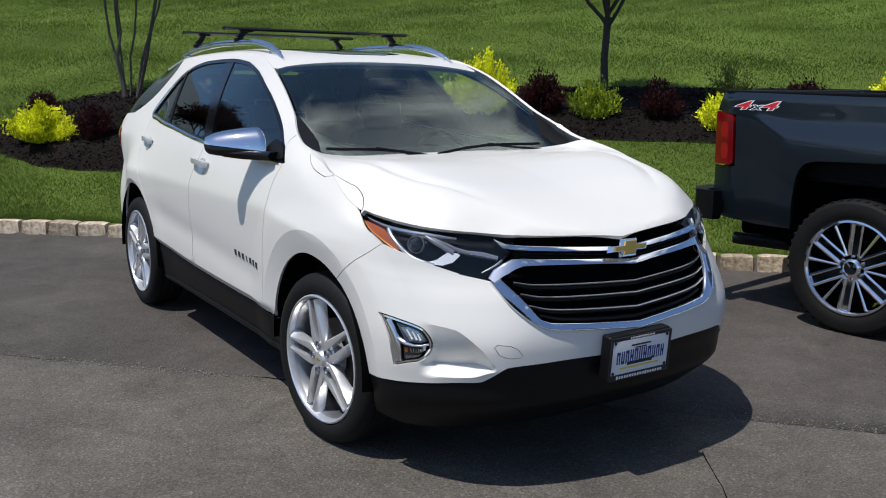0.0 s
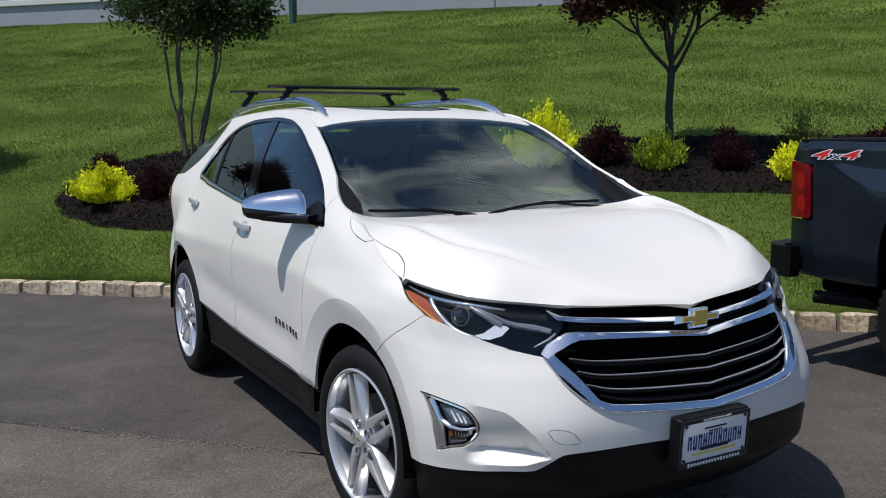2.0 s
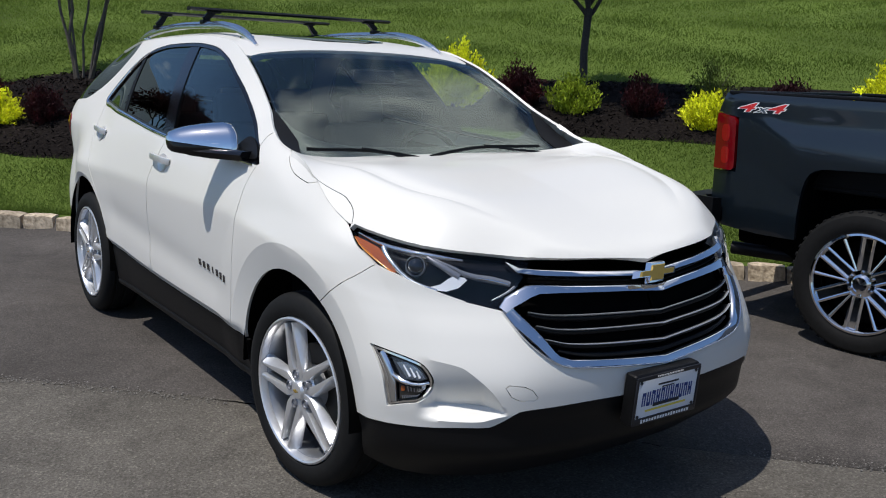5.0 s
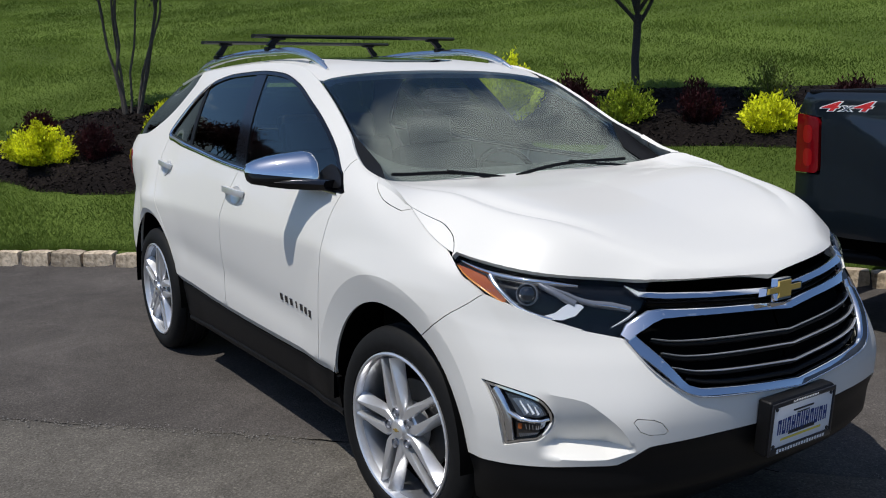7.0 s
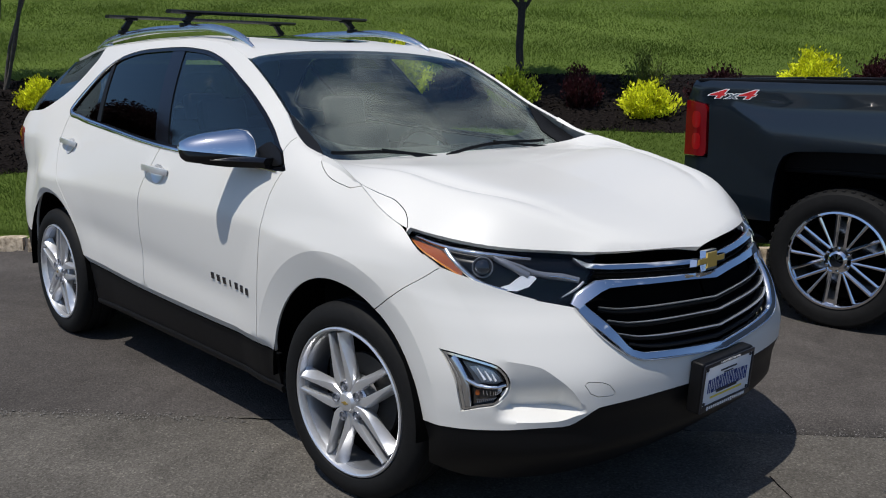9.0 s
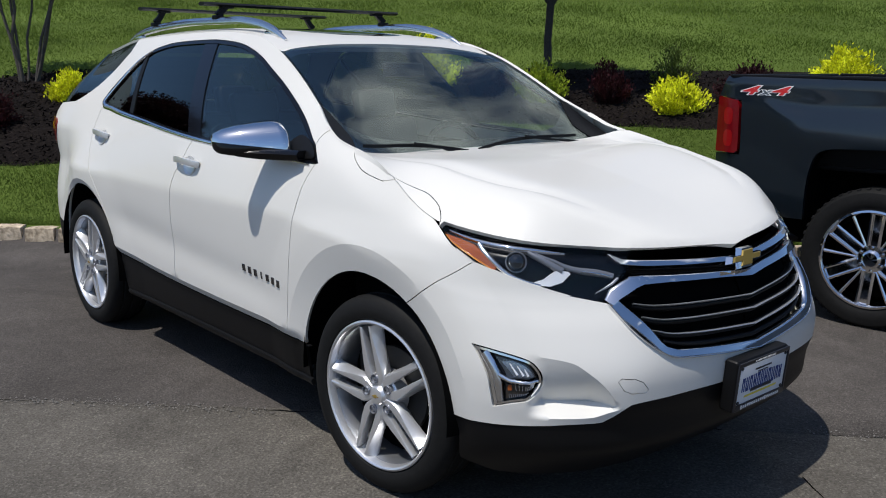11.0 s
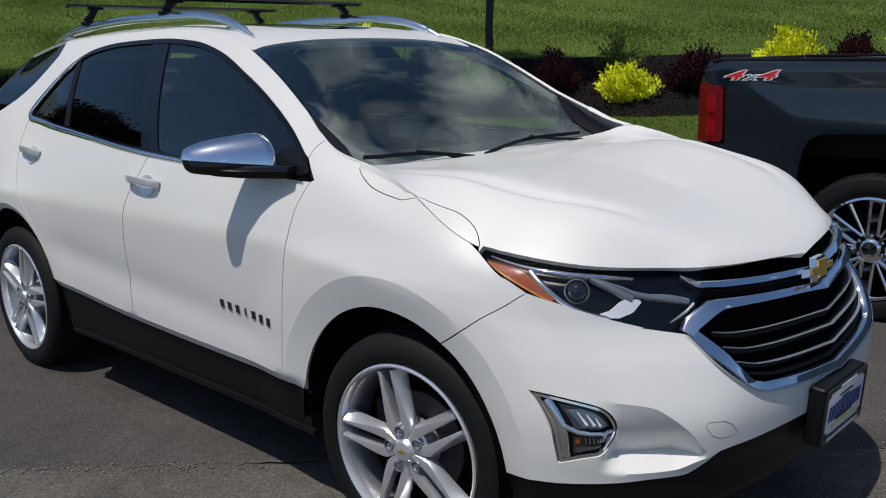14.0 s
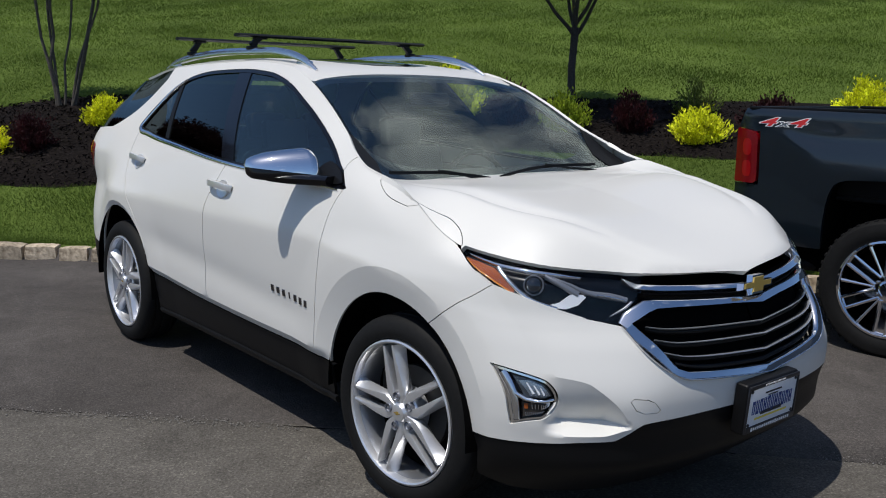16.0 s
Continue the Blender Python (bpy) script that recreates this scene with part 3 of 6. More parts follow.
tagged(raw("grit", verts, faces, material("pale grit", (.15, .14, .128), .9, 0, vary=.3, grain=.02, each=.4, by="island")), "pale loose grit scattered on asphalt", "grit", "", "stuff")

bm = bmesh.new()
spots = np.arange(-6, .8, .05)
sweep(bm, [((a + b - .006) * .70711, (b - .006 - a) * .70711, .004) for a, b in zip(spots, seam_b(spots))], [(-.006, -.003), (.006, -.003), (.006, .003), (-.006, .003)], sizes=[max(.04, .8 * noise.noise((a * 3.1, 9, 0)) + .12 * noise.noise((a * 17, 2, 0)) + .1) for a in spots])
tagged(part("asphalt_crack", bm, SHADE_BLACK), "ragged dark seam where two asphalt layers meet", "crack", "", "structure")

# granite kerb blocks: six rough shapes, laid end to end
kerb = thing("kerb", "rough granite block kerb between asphalt and lawn", "kerb", kind="structure")
shapes = []
for v in range(6):
    bm = bmesh.new()
    bmesh.ops.create_cube(bm, size=1, matrix=Matrix.Diagonal((.286, .15, .26, 1)))
    bmesh.ops.subdivide_edges(bm, edges=bm.edges[:], cuts=3, use_grid_fill=True)
    for q in bm.verts:
        c = q.co
        edge = sum(abs(c[i]) > h * .49 for i, h in enumerate((.286, .15, .26)))
        c *= 1 - .05 * max(0, edge - 1)
        n = noise.noise_vector(c * 16 + Vector((v * 9.1, 0, 0)))
        q.co = c + Vector((n.x * .006, n.y * .016, n.z * .010))
    shapes.append(part("kerb_block", bm, STONE, kerb, sharp=40))
a, count = -9.0, 0
while a < 9:
    x, y = at_ab(a, .07)
    x2, y2 = at_ab(a + .1, .07)
    ob = shapes[count] if count < 6 else new("kerb_block", shapes[rng.randrange(6)].data)
    ob.parent = kerb
    ob.matrix_basis = pose(x, y, rng.uniform(-.012, .006), rng.uniform(-4, 4), rng.uniform(-2, 2), math.degrees(math.atan2(y2 - y, x2 - x)) + rng.uniform(-3, 3)) @ Matrix.Diagonal((rng.uniform(.9, 1.04), rng.uniform(.9, 1.05), 1, 1))
    a += .292
    count += 1

# grass blades, one sheet of many
nb = 1150000
r = np.random.RandomState(3)
sv = .16 + 23.5 * r.uniform(0, 1, nb) ** 1.8
av = r.uniform(-1, 1, nb) * (9 + .55 * sv) - .15 * sv
bv = sv + KERB_B(av)
gx, gy = (av + bv) * .70711, (bv - av) * .70711
gz = bank_z(av, sv)
size = r.uniform(.012, .030, nb) * (1 + sv * .03) * (.75 + .5 * np.sin(av * 1.7 + 3 * np.sin(sv * .9)) ** 2) * (1 + .22 * np.sin(sv * 2.4))
turn = r.uniform(0, 6.283, nb)
lean = (r.uniform(-1.1, 1.1, (nb, 2)) + .24 * np.sin(sv * 4.1 + 1.3 * np.sin(sv * .8) + .5 * np.sin(av * .4))[:, None]) * size[:, None]    # mown in lanes, to and fro
wide = (.0034 + .00040 * sv) * r.uniform(.7, 1.5, nb)
p0 = np.stack([gx - wide * np.cos(turn), gy - wide * np.sin(turn), gz - .008], 1)
p1 = np.stack([gx + wide * np.cos(turn), gy + wide * np.sin(turn), gz - .008], 1)
p2 = np.stack([gx + lean[:, 0], gy + lean[:, 1], gz + size], 1)
me = bpy.data.meshes.new("grass")
me.vertices.add(nb * 3)
me.vertices.foreach_set("co", np.stack([p0, p1, p2], 1).ravel())
me.loops.add(nb * 3)
me.loops.foreach_set("vertex_index", np.arange(nb * 3, dtype=np.int32))
me.polygons.add(nb)
me.polygons.foreach_set("loop_start", np.arange(0, nb * 3, 3, dtype=np.int32))
me.update(calc_edges=True)
me.materials.append(BLADES)
tagged(new("grass", me), "short sunlit green grass blades on the bank", "grass", "", "stuff")


# mulch beds: low mounds with loose chips
def mulch_bed(name, a0, s0, ra, rs, label, power=2.0):
    bm = bmesh.new()
    rings = []
    for i in range(15):
        k, ring = i / 14, []
        for j in range(90):
            t = 2 * math.pi * j / 90
            c, s_ = math.cos(t), math.sin(t)
            ax = a0 + ra * k * math.copysign(abs(c) ** (2 / power), c)
            sx = s0 + rs * k * math.copysign(abs(s_) ** (2 / power), s_) + .05 * k * noise.noise((ax * 2, 1, 2))
            x, y = at_ab(ax, sx)
            h = .10 * (1 - k ** 3) + .02 * noise.noise((x * 5, y * 5, 0)) + .012 * noise.noise((x * 17, y * 17, 0)) - .03 * (k == 1) + .015
            ring.append(bm.verts.new((x, y, float(RISE(max(sx, 0))) + h)))
        rings.append(ring)
    for r0, r1 in zip(rings, rings[1:]):
        for j in range(90):
            bm.faces.new((r0[j], r0[(j + 1) % 90], r1[(j + 1) % 90], r1[j]))
    bmesh.ops.remove_doubles(bm, verts=bm.verts[:], dist=1e-4)
    bmesh.ops.recalc_face_normals(bm, faces=bm.faces[:])
    if sum(f.normal.z for f in bm.faces) < 0:
        bmesh.ops.reverse_faces(bm, faces=bm.faces[:])
    bed = tagged(part(name, bm, MULCH), label, "mulch bed")
    verts, faces = [], []
    for _ in range(5200):
        t, k = rng.uniform(0, 6.283), math.sqrt(rng.random())
        c, s_ = math.cos(t), math.sin(t)
        ax, sx = a0 + ra * k * math.copysign(abs(c) ** (2 / power), c), s0 + rs * k * math.copysign(abs(s_) ** (2 / power), s_)
        x, y = at_ab(ax, sx)
        z = float(RISE(max(sx, 0))) + .10 * (1 - k ** 3) + .022
        m = pose(x, y, z, rng.uniform(-50, 50), rng.uniform(-50, 50), rng.uniform(0, 360))
        l, w, n0 = rng.uniform(.012, .035), rng.uniform(.005, .012), len(verts)
        verts += [m @ Vector(q) for q in ((-l, -w, 0), (l, -w * .6, .002), (l, w, 0), (-l, w * .5, .004))]
        faces.append((n0, n0 + 1, n0 + 2, n0 + 3))
    ob = raw("bark_litter", verts, faces, CHIPS, bed)
    ob["kind"] = "stuff"
    return bed


mulch_bed("mulch_bed", -5.05, 2.72, 1.95, 1.46, "round mound of dark bark mulch in the lawn")
mulch_bed("mulch_bed", 3.6, 3.45, 5.9, 1.02, "long dark bark mulch bed in the lawn", 4.0)

# building beyond the crest
wall = thing("building", "long grey clad building wall beyond the lawn", "building", pose(13.2, 24.6, 4.3, 0, 0, -44))
for i in range(9):
    bm = bmesh.new()
    box(bm, (7.17, .3, 9), pose(-30.4 + 7.2 * i, 0, 2.5), .02, 2)
    part("wall_panel", bm, WALL, wall, smooth=False)
bm = bmesh.new()
box(bm, (64.6, .2, 9.0), pose(-1.6, .12, 2.45))
part("wall", bm, SHADE_BLACK, wall, smooth=False)
bm = bmesh.new()
box(bm, (64.6, .36, .22), pose(-1.6, -.06, 2.25), .02, 2)
part("trim_band", bm, material("pale trim", (.62, .62, .60), .6, 0, vary=.05, grain=.2), wall, "pale trim band", smooth=False)
post = thing("post", "dark green metal post by the building", "post", pose(7.15, 22.5, 4.6))
bm = bmesh.new()
rod(bm, (0, 0, 0), (0, 0, 3.2), .11, n=16)
part("shaft", bm, material("green paint", (.02, .07, .05), .5, 0, vary=.15, grain=.05), post)


# ---- plants ----
def leaf_mat(name, color, second, each=.35):
    return material(name, color, .55, 0, thin=.3, specular=.2, vary=.25, grain=.15, broad=3, second=second, each=each, by="island")


GOLD_LEAF = leaf_mat("golden leaves", (.66, .68, .012), (.84, .86, .04))
LIME_LEAF = leaf_mat("lime leaves", (.15, .23, .02), (.34, .42, .03))
OLIVE_LEAF = leaf_mat("olive leaves", (.07, .10, .02), (.12, .16, .03))
RED_LEAF = leaf_mat("dark red leaves", (.018, .006, .008), (.055, .012, .014))
DARK_LEAF = leaf_mat("dark green leaves", (.022, .042, .014), (.05, .085, .025))
PLUM_LEAF = leaf_mat("purple-brown leaves", (.030, .012, .012), (.075, .025, .025))


def leaves(centres, ways, size, r, slim=.5, bend=.25):
    """Folded leaves, two triangles each, at points with a rough heading."""
    n = len(centres)
    d = ways + r.normal(0, .55, (n, 3))
    d /= np.linalg.norm(d, axis=1, keepdims=True)
    w = np.cross(d, r.normal(0, 1, (n, 3)))
    w /= np.linalg.norm(w, axis=1, keepdims=True)
    l = size * r.uniform(.6, 1.3, (n, 1))
    up = np.cross(d, w)
    a, b = centres - d * l * .5, centres + d * l * .5 - up * l * bend * .5
    m = centres + up * l * bend * .3
    v = np.stack([a, m + w * l * slim * .5, b, m - w * l * slim * .5], 1).reshape(-1, 3)
    k = np.arange(n)[:, None] * 4
    f = np.concatenate([k + np.array([0, 1, 2]), k + np.array([0, 2, 3])], 1).reshape(-1, 3)
    return v, f


def shrub(label, a, s, w, h, mat, seed, spiky=.5, count=2600, leaf=.040, stem=BARK):
    """A shrub: stems from one crown, sprigs of leaves along them, with an uneven outline."""
    r = np.random.RandomState(seed)
    x, y = at_ab(a, s)
    z = float(RISE(max(s, 0))) + .04
    base = thing("shrub", label, "shrub", pose(x, y, z), group="shrubs in the mulch beds")
    bm = bmesh.new()
    pts, way = [], []
    nst, count = 64, int(count * 2.1)
    for i in range(nst):
        t, tilt = r.uniform(0, 6.283), r.uniform(.05, 1.0) ** .7
        rad = tilt * w * .5 * r.uniform(.75, 1.12)
        top = h * (1.02 - .55 * tilt ** 2) * r.uniform(.72, 1.15)
        tip = np.array((rad * math.cos(t), rad * math.sin(t), max(top, .08)))
        if i < 16:
            rod(bm, (0, 0, 0), tip * .8, .006, .002, 5)
        per = count // nst
        u = r.uniform(.15, 1.0, per) ** .7
        c = tip * u[:, None] + np.array((0, 0, -.06 * h)) * (u * (1 - u))[:, None] * 4 + r.normal(0, .020 + .018 * (1 - spiky), (per, 3))
        pts.append(c)
        way.append(np.tile(tip / np.linalg.norm(tip) + np.array((0, 0, spiky)), (per, 1)))
    part("stems", bm, stem, base)
    v, f = leaves(np.concatenate(pts), np.concatenate(way), leaf, r)
    v[:, 2] = np.maximum(v[:, 2], .005)
    crown = raw("foliage", v, f.tolist(), mat, base)
    crown["kind"] = "stuff"
    return base


YELLOW = "golden yellow leafy shrub in dark mulch"
shrub(YELLOW, -6.0, 1.90, .84, .42, GOLD_LEAF, 1, .35, 5200)
shrub("dark red barberry shrub behind a golden shrub", -6.52, 2.72, .44, .26, RED_LEAF, 2, .2, 2600)
shrub("small dark red shrub on the mulch mound", -5.42, 1.98, .48, .40, RED_LEAF, 3, .4, 2600, .03)
shrub("tall golden yellow shrub behind the suv", -1.14, 3.05, .92, .70, GOLD_LEAF, 4, .6, 5200)
shrub("golden yellow shrub at the back of the bed", -5.0, 2.75, .46, .34, GOLD_LEAF, 14, .4, 3800)
shrub("dark red barberry shrub with dense foliage", -.42, 3.15, .55, .46, RED_LEAF, 5, .2, 4200)
shrub("lime yellow shrub at the foot of the tree", .18, 3.0, .74, .44, LIME_LEAF, 6, .8, 1700)
shrub("dark plum shrub with upright tips in shade", .92, 2.95, .50, .46, RED_LEAF, 7, .9, 1900)
shrub("golden lime shrub beside the truck bed", 1.62, 2.72, .66, .38, GOLD_LEAF, 8, .55, 2300)
shrub("wispy green shrub behind a golden shrub", 1.72, 3.55, .70, .52, OLIVE_LEAF, 9, .9, 1200, .03)
shrub("large dark red barberry shrub", 2.40, 2.90, .66, .46, RED_LEAF, 10, .2, 4200)
shrub(YELLOW, 3.55, 3.45, .80, .50, GOLD_LEAF, 11, .5, 4800)
shrub("low dark red shrub between golden shrubs", 4.3, 3.5, .55, .42, RED_LEAF, 12, .3, 2600)
shrub(YELLOW, 5.0, 3.45, .85, .50, GOLD_LEAF, 13, .4, 4800)


def limb(bm, r, start, way, length, radius, depth, tips, spread=.5, kids=3, lift=.12):
    """One limb and, from its end, smaller ones."""
    pts, p, d = [Vector(start)], Vector(start), Vector(way).normalized()
    for _ in range(5):
        d = (d + Vector(r.normal(0, .10, 3)) + Vector((0, 0, lift * .3))).normalized()
        p = p + d * length / 5
        pts.append(p.copy())
    sweep(bm, pts, circle(radius, 7 if depth else 10), up=(.3, .9, .1), sizes=[1, .95, .9, .84, .78, .7])
    if depth == 0:
        tips += [(p, d), (pts[3], d), (pts[4], d)]
        return
    for i in range(kids):
        t = 2 * math.pi * (i + r.uniform(-.2, .2)) / kids
        side = d.orthogonal().normalized()
        side = Matrix.Rotation(t, 3, d) @ side
        limb(bm, r, p, d + side * spread * r.uniform(.7, 1.3), length * r.uniform(.62, .85), radius * .62, depth - 1, tips, spread, kids, lift)


def tree_crown(tips, r, per, leaf, drop):
    c = np.concatenate([np.array(p) + r.normal(0, 1, (per, 3)) * np.array((.12, .12, .09)) for p, _ in tips])
    w = np.concatenate([np.tile(np.array(d) + np.array((0, 0, -drop)), (per, 1)) for _, d in tips])
    return leaves(c, w, leaf, r, .55)


def plum_tree(label, a, s, seed, size=1.0):
    r = np.random.RandomState(seed)
    x, y = at_ab(a, s)
    tree = thing("tree", label, "tree", pose(x, y, float(RISE(s)) - .02) @ Matrix.Scale(size, 4), group="young trees")
    bm, tips = bmesh.new(), []
    sweep(bm, [(0, 0, 0), (.012, .0, .32), (0, .01, .64), (.01, 0, .90), (.02, .0, 1.12)], circle(.045, 14), up=(0, 1, 0), sizes=[1.35, 1.05, .95, .92, 1.0])
    for i, (dx, dy) in enumerate(((.85, -.45), (-.95, .50), (.35, .55), (-.45, -.4), (.1, .1), (-.7, -.75), (.2, -.95))):
        limb(bm, r, (.015, 0, 1.00 + .025 * i), (dx * .80, dy * .80, 1.0), .58, .024, 2, tips, .75, 3)
    part("trunk", bm, DARK_BARK, tree)
    v, f = tree_crown(tips, r, 170, .065, .3)
    ob = raw("crown", v, f.tolist(), PLUM_LEAF, tree)
    ob["kind"] = "stuff"
    return tree


def myrtle_tree(label, a, s, seed):
    r = np.random.RandomState(seed)
    x, y = at_ab(a, s)
    tree = thing("tree", label, "tree", pose(x, y, float(RISE(s)) - .02), group="young trees")
    bm, tips = bmesh.new(), []
    for dx, dy, r0 in ((-.34, .06, .026), (-.29, .0, .028), (-.22, .10, .022), (-.14, -.02, .020), (.08, .05, .024), (.13, .10, .027), (.02, -.06, .02)):
        top = Vector((dx * 1.15 - dy + .25, dx * -1.0 + dy - .22, 1.24))
        foot = Vector((dx * .28 + .05, dx * -.22, 0))
        mid = foot.lerp(top, .5) + Vector((r.normal(0, .03), r.normal(0, .03), 0))
        pts = [foot, foot.lerp(mid, .5) + Vector(r.normal(0, .012, 3)), mid, mid.lerp(top, .5) + Vector(r.normal(0, .015, 3)), top]
        sweep(bm, pts, circle(r0 * .72, 9), up=(.2, .9, .1), sizes=[1.2, 1, .95, .9, .8])
        limb(bm, r, top, top - mid, .50, r0 * .7, 2, tips, 1.15, 3, .02)
    part("trunk", bm, BARK, tree)
    v, f = tree_crown(tips, r, 120, .062, .2)
    ob = raw("crown", v, f.tolist(), DARK_LEAF, tree)
    ob["kind"] = "stuff"
    return tree


plum_tree("young purple-leaved tree with a forked dark trunk", .28, 3.42, 21)
myrtle_tree("multi-stemmed small tree with dark green leaves", -5.75, 3.35, 22)
plum_tree("purple-leaved tree on the lawn", -10.5, 2.35, 23, 1.4)


# ---- the white suv: its nose points to minus y, its right side is at minus x ----
def s_at(y, z):
    """The s at which the skirt has that y, ahead of the axle."""
    t = np.linspace(0, -.6, 241)
    return float(np.interp(-y, -skirt(t, np.full(241, float(z)))[:, 1], t)) if y < 0 else float(y)


def rim_line(a, b, k=14, drop=0.0):
    return [(s, float(EDGE_Z(s)) - drop) for s in np.linspace(a, b, k).tolist()]


def arch(yc, a0, a1, k=26, grow=0.0):
    """The wheel opening, from angle a0 to a1 (degrees, 0 is rearwards)."""
    out = []
    for a in np.radians(np.linspace(a0, a1, k)):
        y0, half, rise = ARCHES[yc]
        y, z = y0 + (half + grow) * math.cos(a), .36 + (rise + grow) * math.sin(a)
        out.append((s_at(y, z), z))
    return out


def flare(yc, a0, a1, r):
    """The crease round a wheel opening, at r times its size."""
    y0, half, rise = ARCHES[yc]
    spots = [(y0 + r * half * math.cos(a), .36 + r * rise * math.sin(a)) for a in np.radians(np.linspace(a0, a1, 64)).tolist()]
    return [(s_at(y, z), z) for y, z in spots]


def skin(s, z, lift=0.0, side=1):
    """A point on the skirt, lifted off it."""
    e = 1e-3
    p = skirt(np.array([s, s + e, s]), np.array([z, z, z + e]))
    n = np.cross(p[1] - p[0], p[2] - p[0])
    n = n / np.linalg.norm(n)
    if n @ (p[0] - np.array((0, 1.3, .4))) < 0:
        n = -n
    q = p[0] + n * lift
    return Vector((q[0] * side, q[1], q[2])), Vector((n[0] * side, n[1], n[2]))


def ribbon(name, line, widths, mat, parent, label="", thick=.012, lift=0.0, side=1, step=.025, mirror=False, straight=False):
    """A strip laid along a line of the skirt: crowned, as wide as given at its knots. mirror: runs on over the nose to the other side."""
    pts = flow(line, step)
    t = np.linspace(0, 1, len(pts))
    w = np.interp(t, np.linspace(0, 1, len(widths)), widths)
    if straight:
        knots = [(s, z, k) for (s, z), k in zip(line, widths)]
        pts, w = [], []
        for (s0, z0, k0), (s1, z1, k1) in zip(knots, knots[1:]):
            n = max(1, int(math.hypot(s1 - s0, z1 - z0) / step))
            pts += [(s0 + (s1 - s0) * i / n, z0 + (z1 - z0) * i / n) for i in range(n)]
            w += [k0 + (k1 - k0) * i / n for i in range(n)]
        pts.append(line[-1])
        w.append(widths[-1])
    rows = [(*skin(s, z, lift, side), k) for (s, z), k in zip(pts, w)]
    if mirror:
        p, n, k = rows[-1]
        rows[-1] = (Vector((0, p.y, p.z)), Vector((0, n.y, n.z)).normalized(), k)
        rows += [(Vector((-p.x, p.y, p.z)), Vector((-n.x, n.y, n.z)), k) for p, n, k in rows[-2::-1]]
    bm, rings = bmesh.new(), []
    for i, (p, n, k) in enumerate(rows):
        way = (rows[min(i + 1, len(rows) - 1)][0] - rows[max(i - 1, 0)][0]).normalized()
        up = n.cross(way).normalized()
        rings.append([bm.verts.new(p + up * (k * a) + n * (thick * b)) for a, b in (((-.5, -1), (-.5, .5), (-.40, 1), (.30, .45), (.42, .30), (.5, .1), (.5, -1)) if straight else ((-.5, -1), (-.5, .3), (-.32, .85), (0, 1), (.32, .85), (.5, .3), (.5, -1)))])
    for r, q in zip(rings, rings[1:]):
        for j in range(7):
            bm.faces.new((r[j], r[(j + 1) % 7], q[(j + 1) % 7], q[j]))
    bm.faces.new(rings[0])
    bm.faces.new(rings[-1])
    bmesh.ops.recalc_face_normals(bm, faces=bm.faces[:])
    return part(name, bm, mat, parent, label, sharp=50)


suv = thing("suv", "white pearl compact suv with chrome trim, parked on asphalt", "car")
def fog_at(pts):
    """The fog lamp's own heights, set to the bumper's."""
    return [(-.231 + (a + .214) * .96, .477 + (b - .487) * .921) for a, b in pts]


FOG = fog_at([(-.214, .690)] + flow([(-.25, .685), (-.33, .668), (-.362, .655), (-.390, .590), (-.385, .562), (-.352, .532), (-.28, .506), (-.240, .487)], .015) + [(-.230, .55), (-.221, .62)])
LAMP_LOW = flow([(-.675, .800), (-.56, .825), (-.45, .848), (-.35, .88), (-.30, .908), (-.25, .945), (-.205, .985)], .02)
LAMP = rim_line(-.195, -.78, 18, .0) + flow([(-.76, .90), (-.715, .845), (-.68, .805)], .02) + LAMP_LOW
SCOOP = [(s, float(SCOOP_TOP(s))) for s in np.linspace(-.398, -.612, 32).tolist()]
SEAM = [(-.30, .908)] + flow([(-.288, .900), (-.252, .868), (-.212, .836), (-.165, .795), arch(0, 121, 121, 1)[0]], .03)
BLACK_EDGE = [(s_at(-.380, .402), .402)] + flow([(-.225, .412), (-.335, .425), (-.49, .442), (-.572, .446), (-.618, .471), (-.672, .502), (-.80, .508), (-.95, .512), (-1.15, .508), (NOSE - .0022, .506)], .025)
GRILLE_OUT = flow([(-.675, .800), (-.715, .72), (-.79, .655), (-.83, .640)], .025) + flow([(-.86, .633), (-1.0, .620), (NOSE - .0022, .600)], .03)
DLO = [(.40, 1.133)] + flow([(.43, 1.165), (.48, 1.206), (.54, 1.244), (.76, 1.371), (.94, 1.458), (1.19, 1.550), (1.41, 1.590), (1.68, 1.604), (2.04, 1.596), (2.30, 1.565), (2.43, 1.51), (2.56, 1.42), (2.72, 1.285)], .04)
BELT = flow([(.45, 1.136), (.57, 1.140), (1.24, 1.158), (1.55, 1.172), (2.05, 1.207), (2.36, 1.228), (2.70, 1.255)], .05)
SILL_Z = curve((.4, .437), (1.1, .443), (1.66, .455), (2.35, .495))
DOOR_FRONT = flow([(.552, .44), (.535, .58), (.515, .72), (.49, .91), (.465, 1.05), (.42, 1.135)], .05)
SIDE_SEAM = flow([(-.02, float(EDGE_Z(-.02))), (.02, 1.114), (.06, 1.119), (.10, 1.125), (.154, 1.138), (.209, 1.164), (.239, 1.186), (.247, float(EDGE_Z(.247)))], .02)    # where the hood's edge folds over the fender
PILLAR_SEAM = [(.450, 1.243), (.462, 1.224), (.466, 1.202)]
DOOR_GAP = flow([(1.575, float(SILL_Z(1.575))), (1.58, .6), (1.572, .76), (1.545, .95), (1.46, 1.08), (1.40, 1.165)], .05)
DOOR_REAR = flow([(2.335, .62), (2.42, .75), (2.56, .90), (2.68, 1.05), (2.72, 1.18), (2.715, 1.255)], .05)
WRAP = flow([(3.46, 1.235), (3.36, 1.24), (3.22, 1.25), (2.98, 1.33), (2.80, 1.44), (2.68, 1.545)], .05)


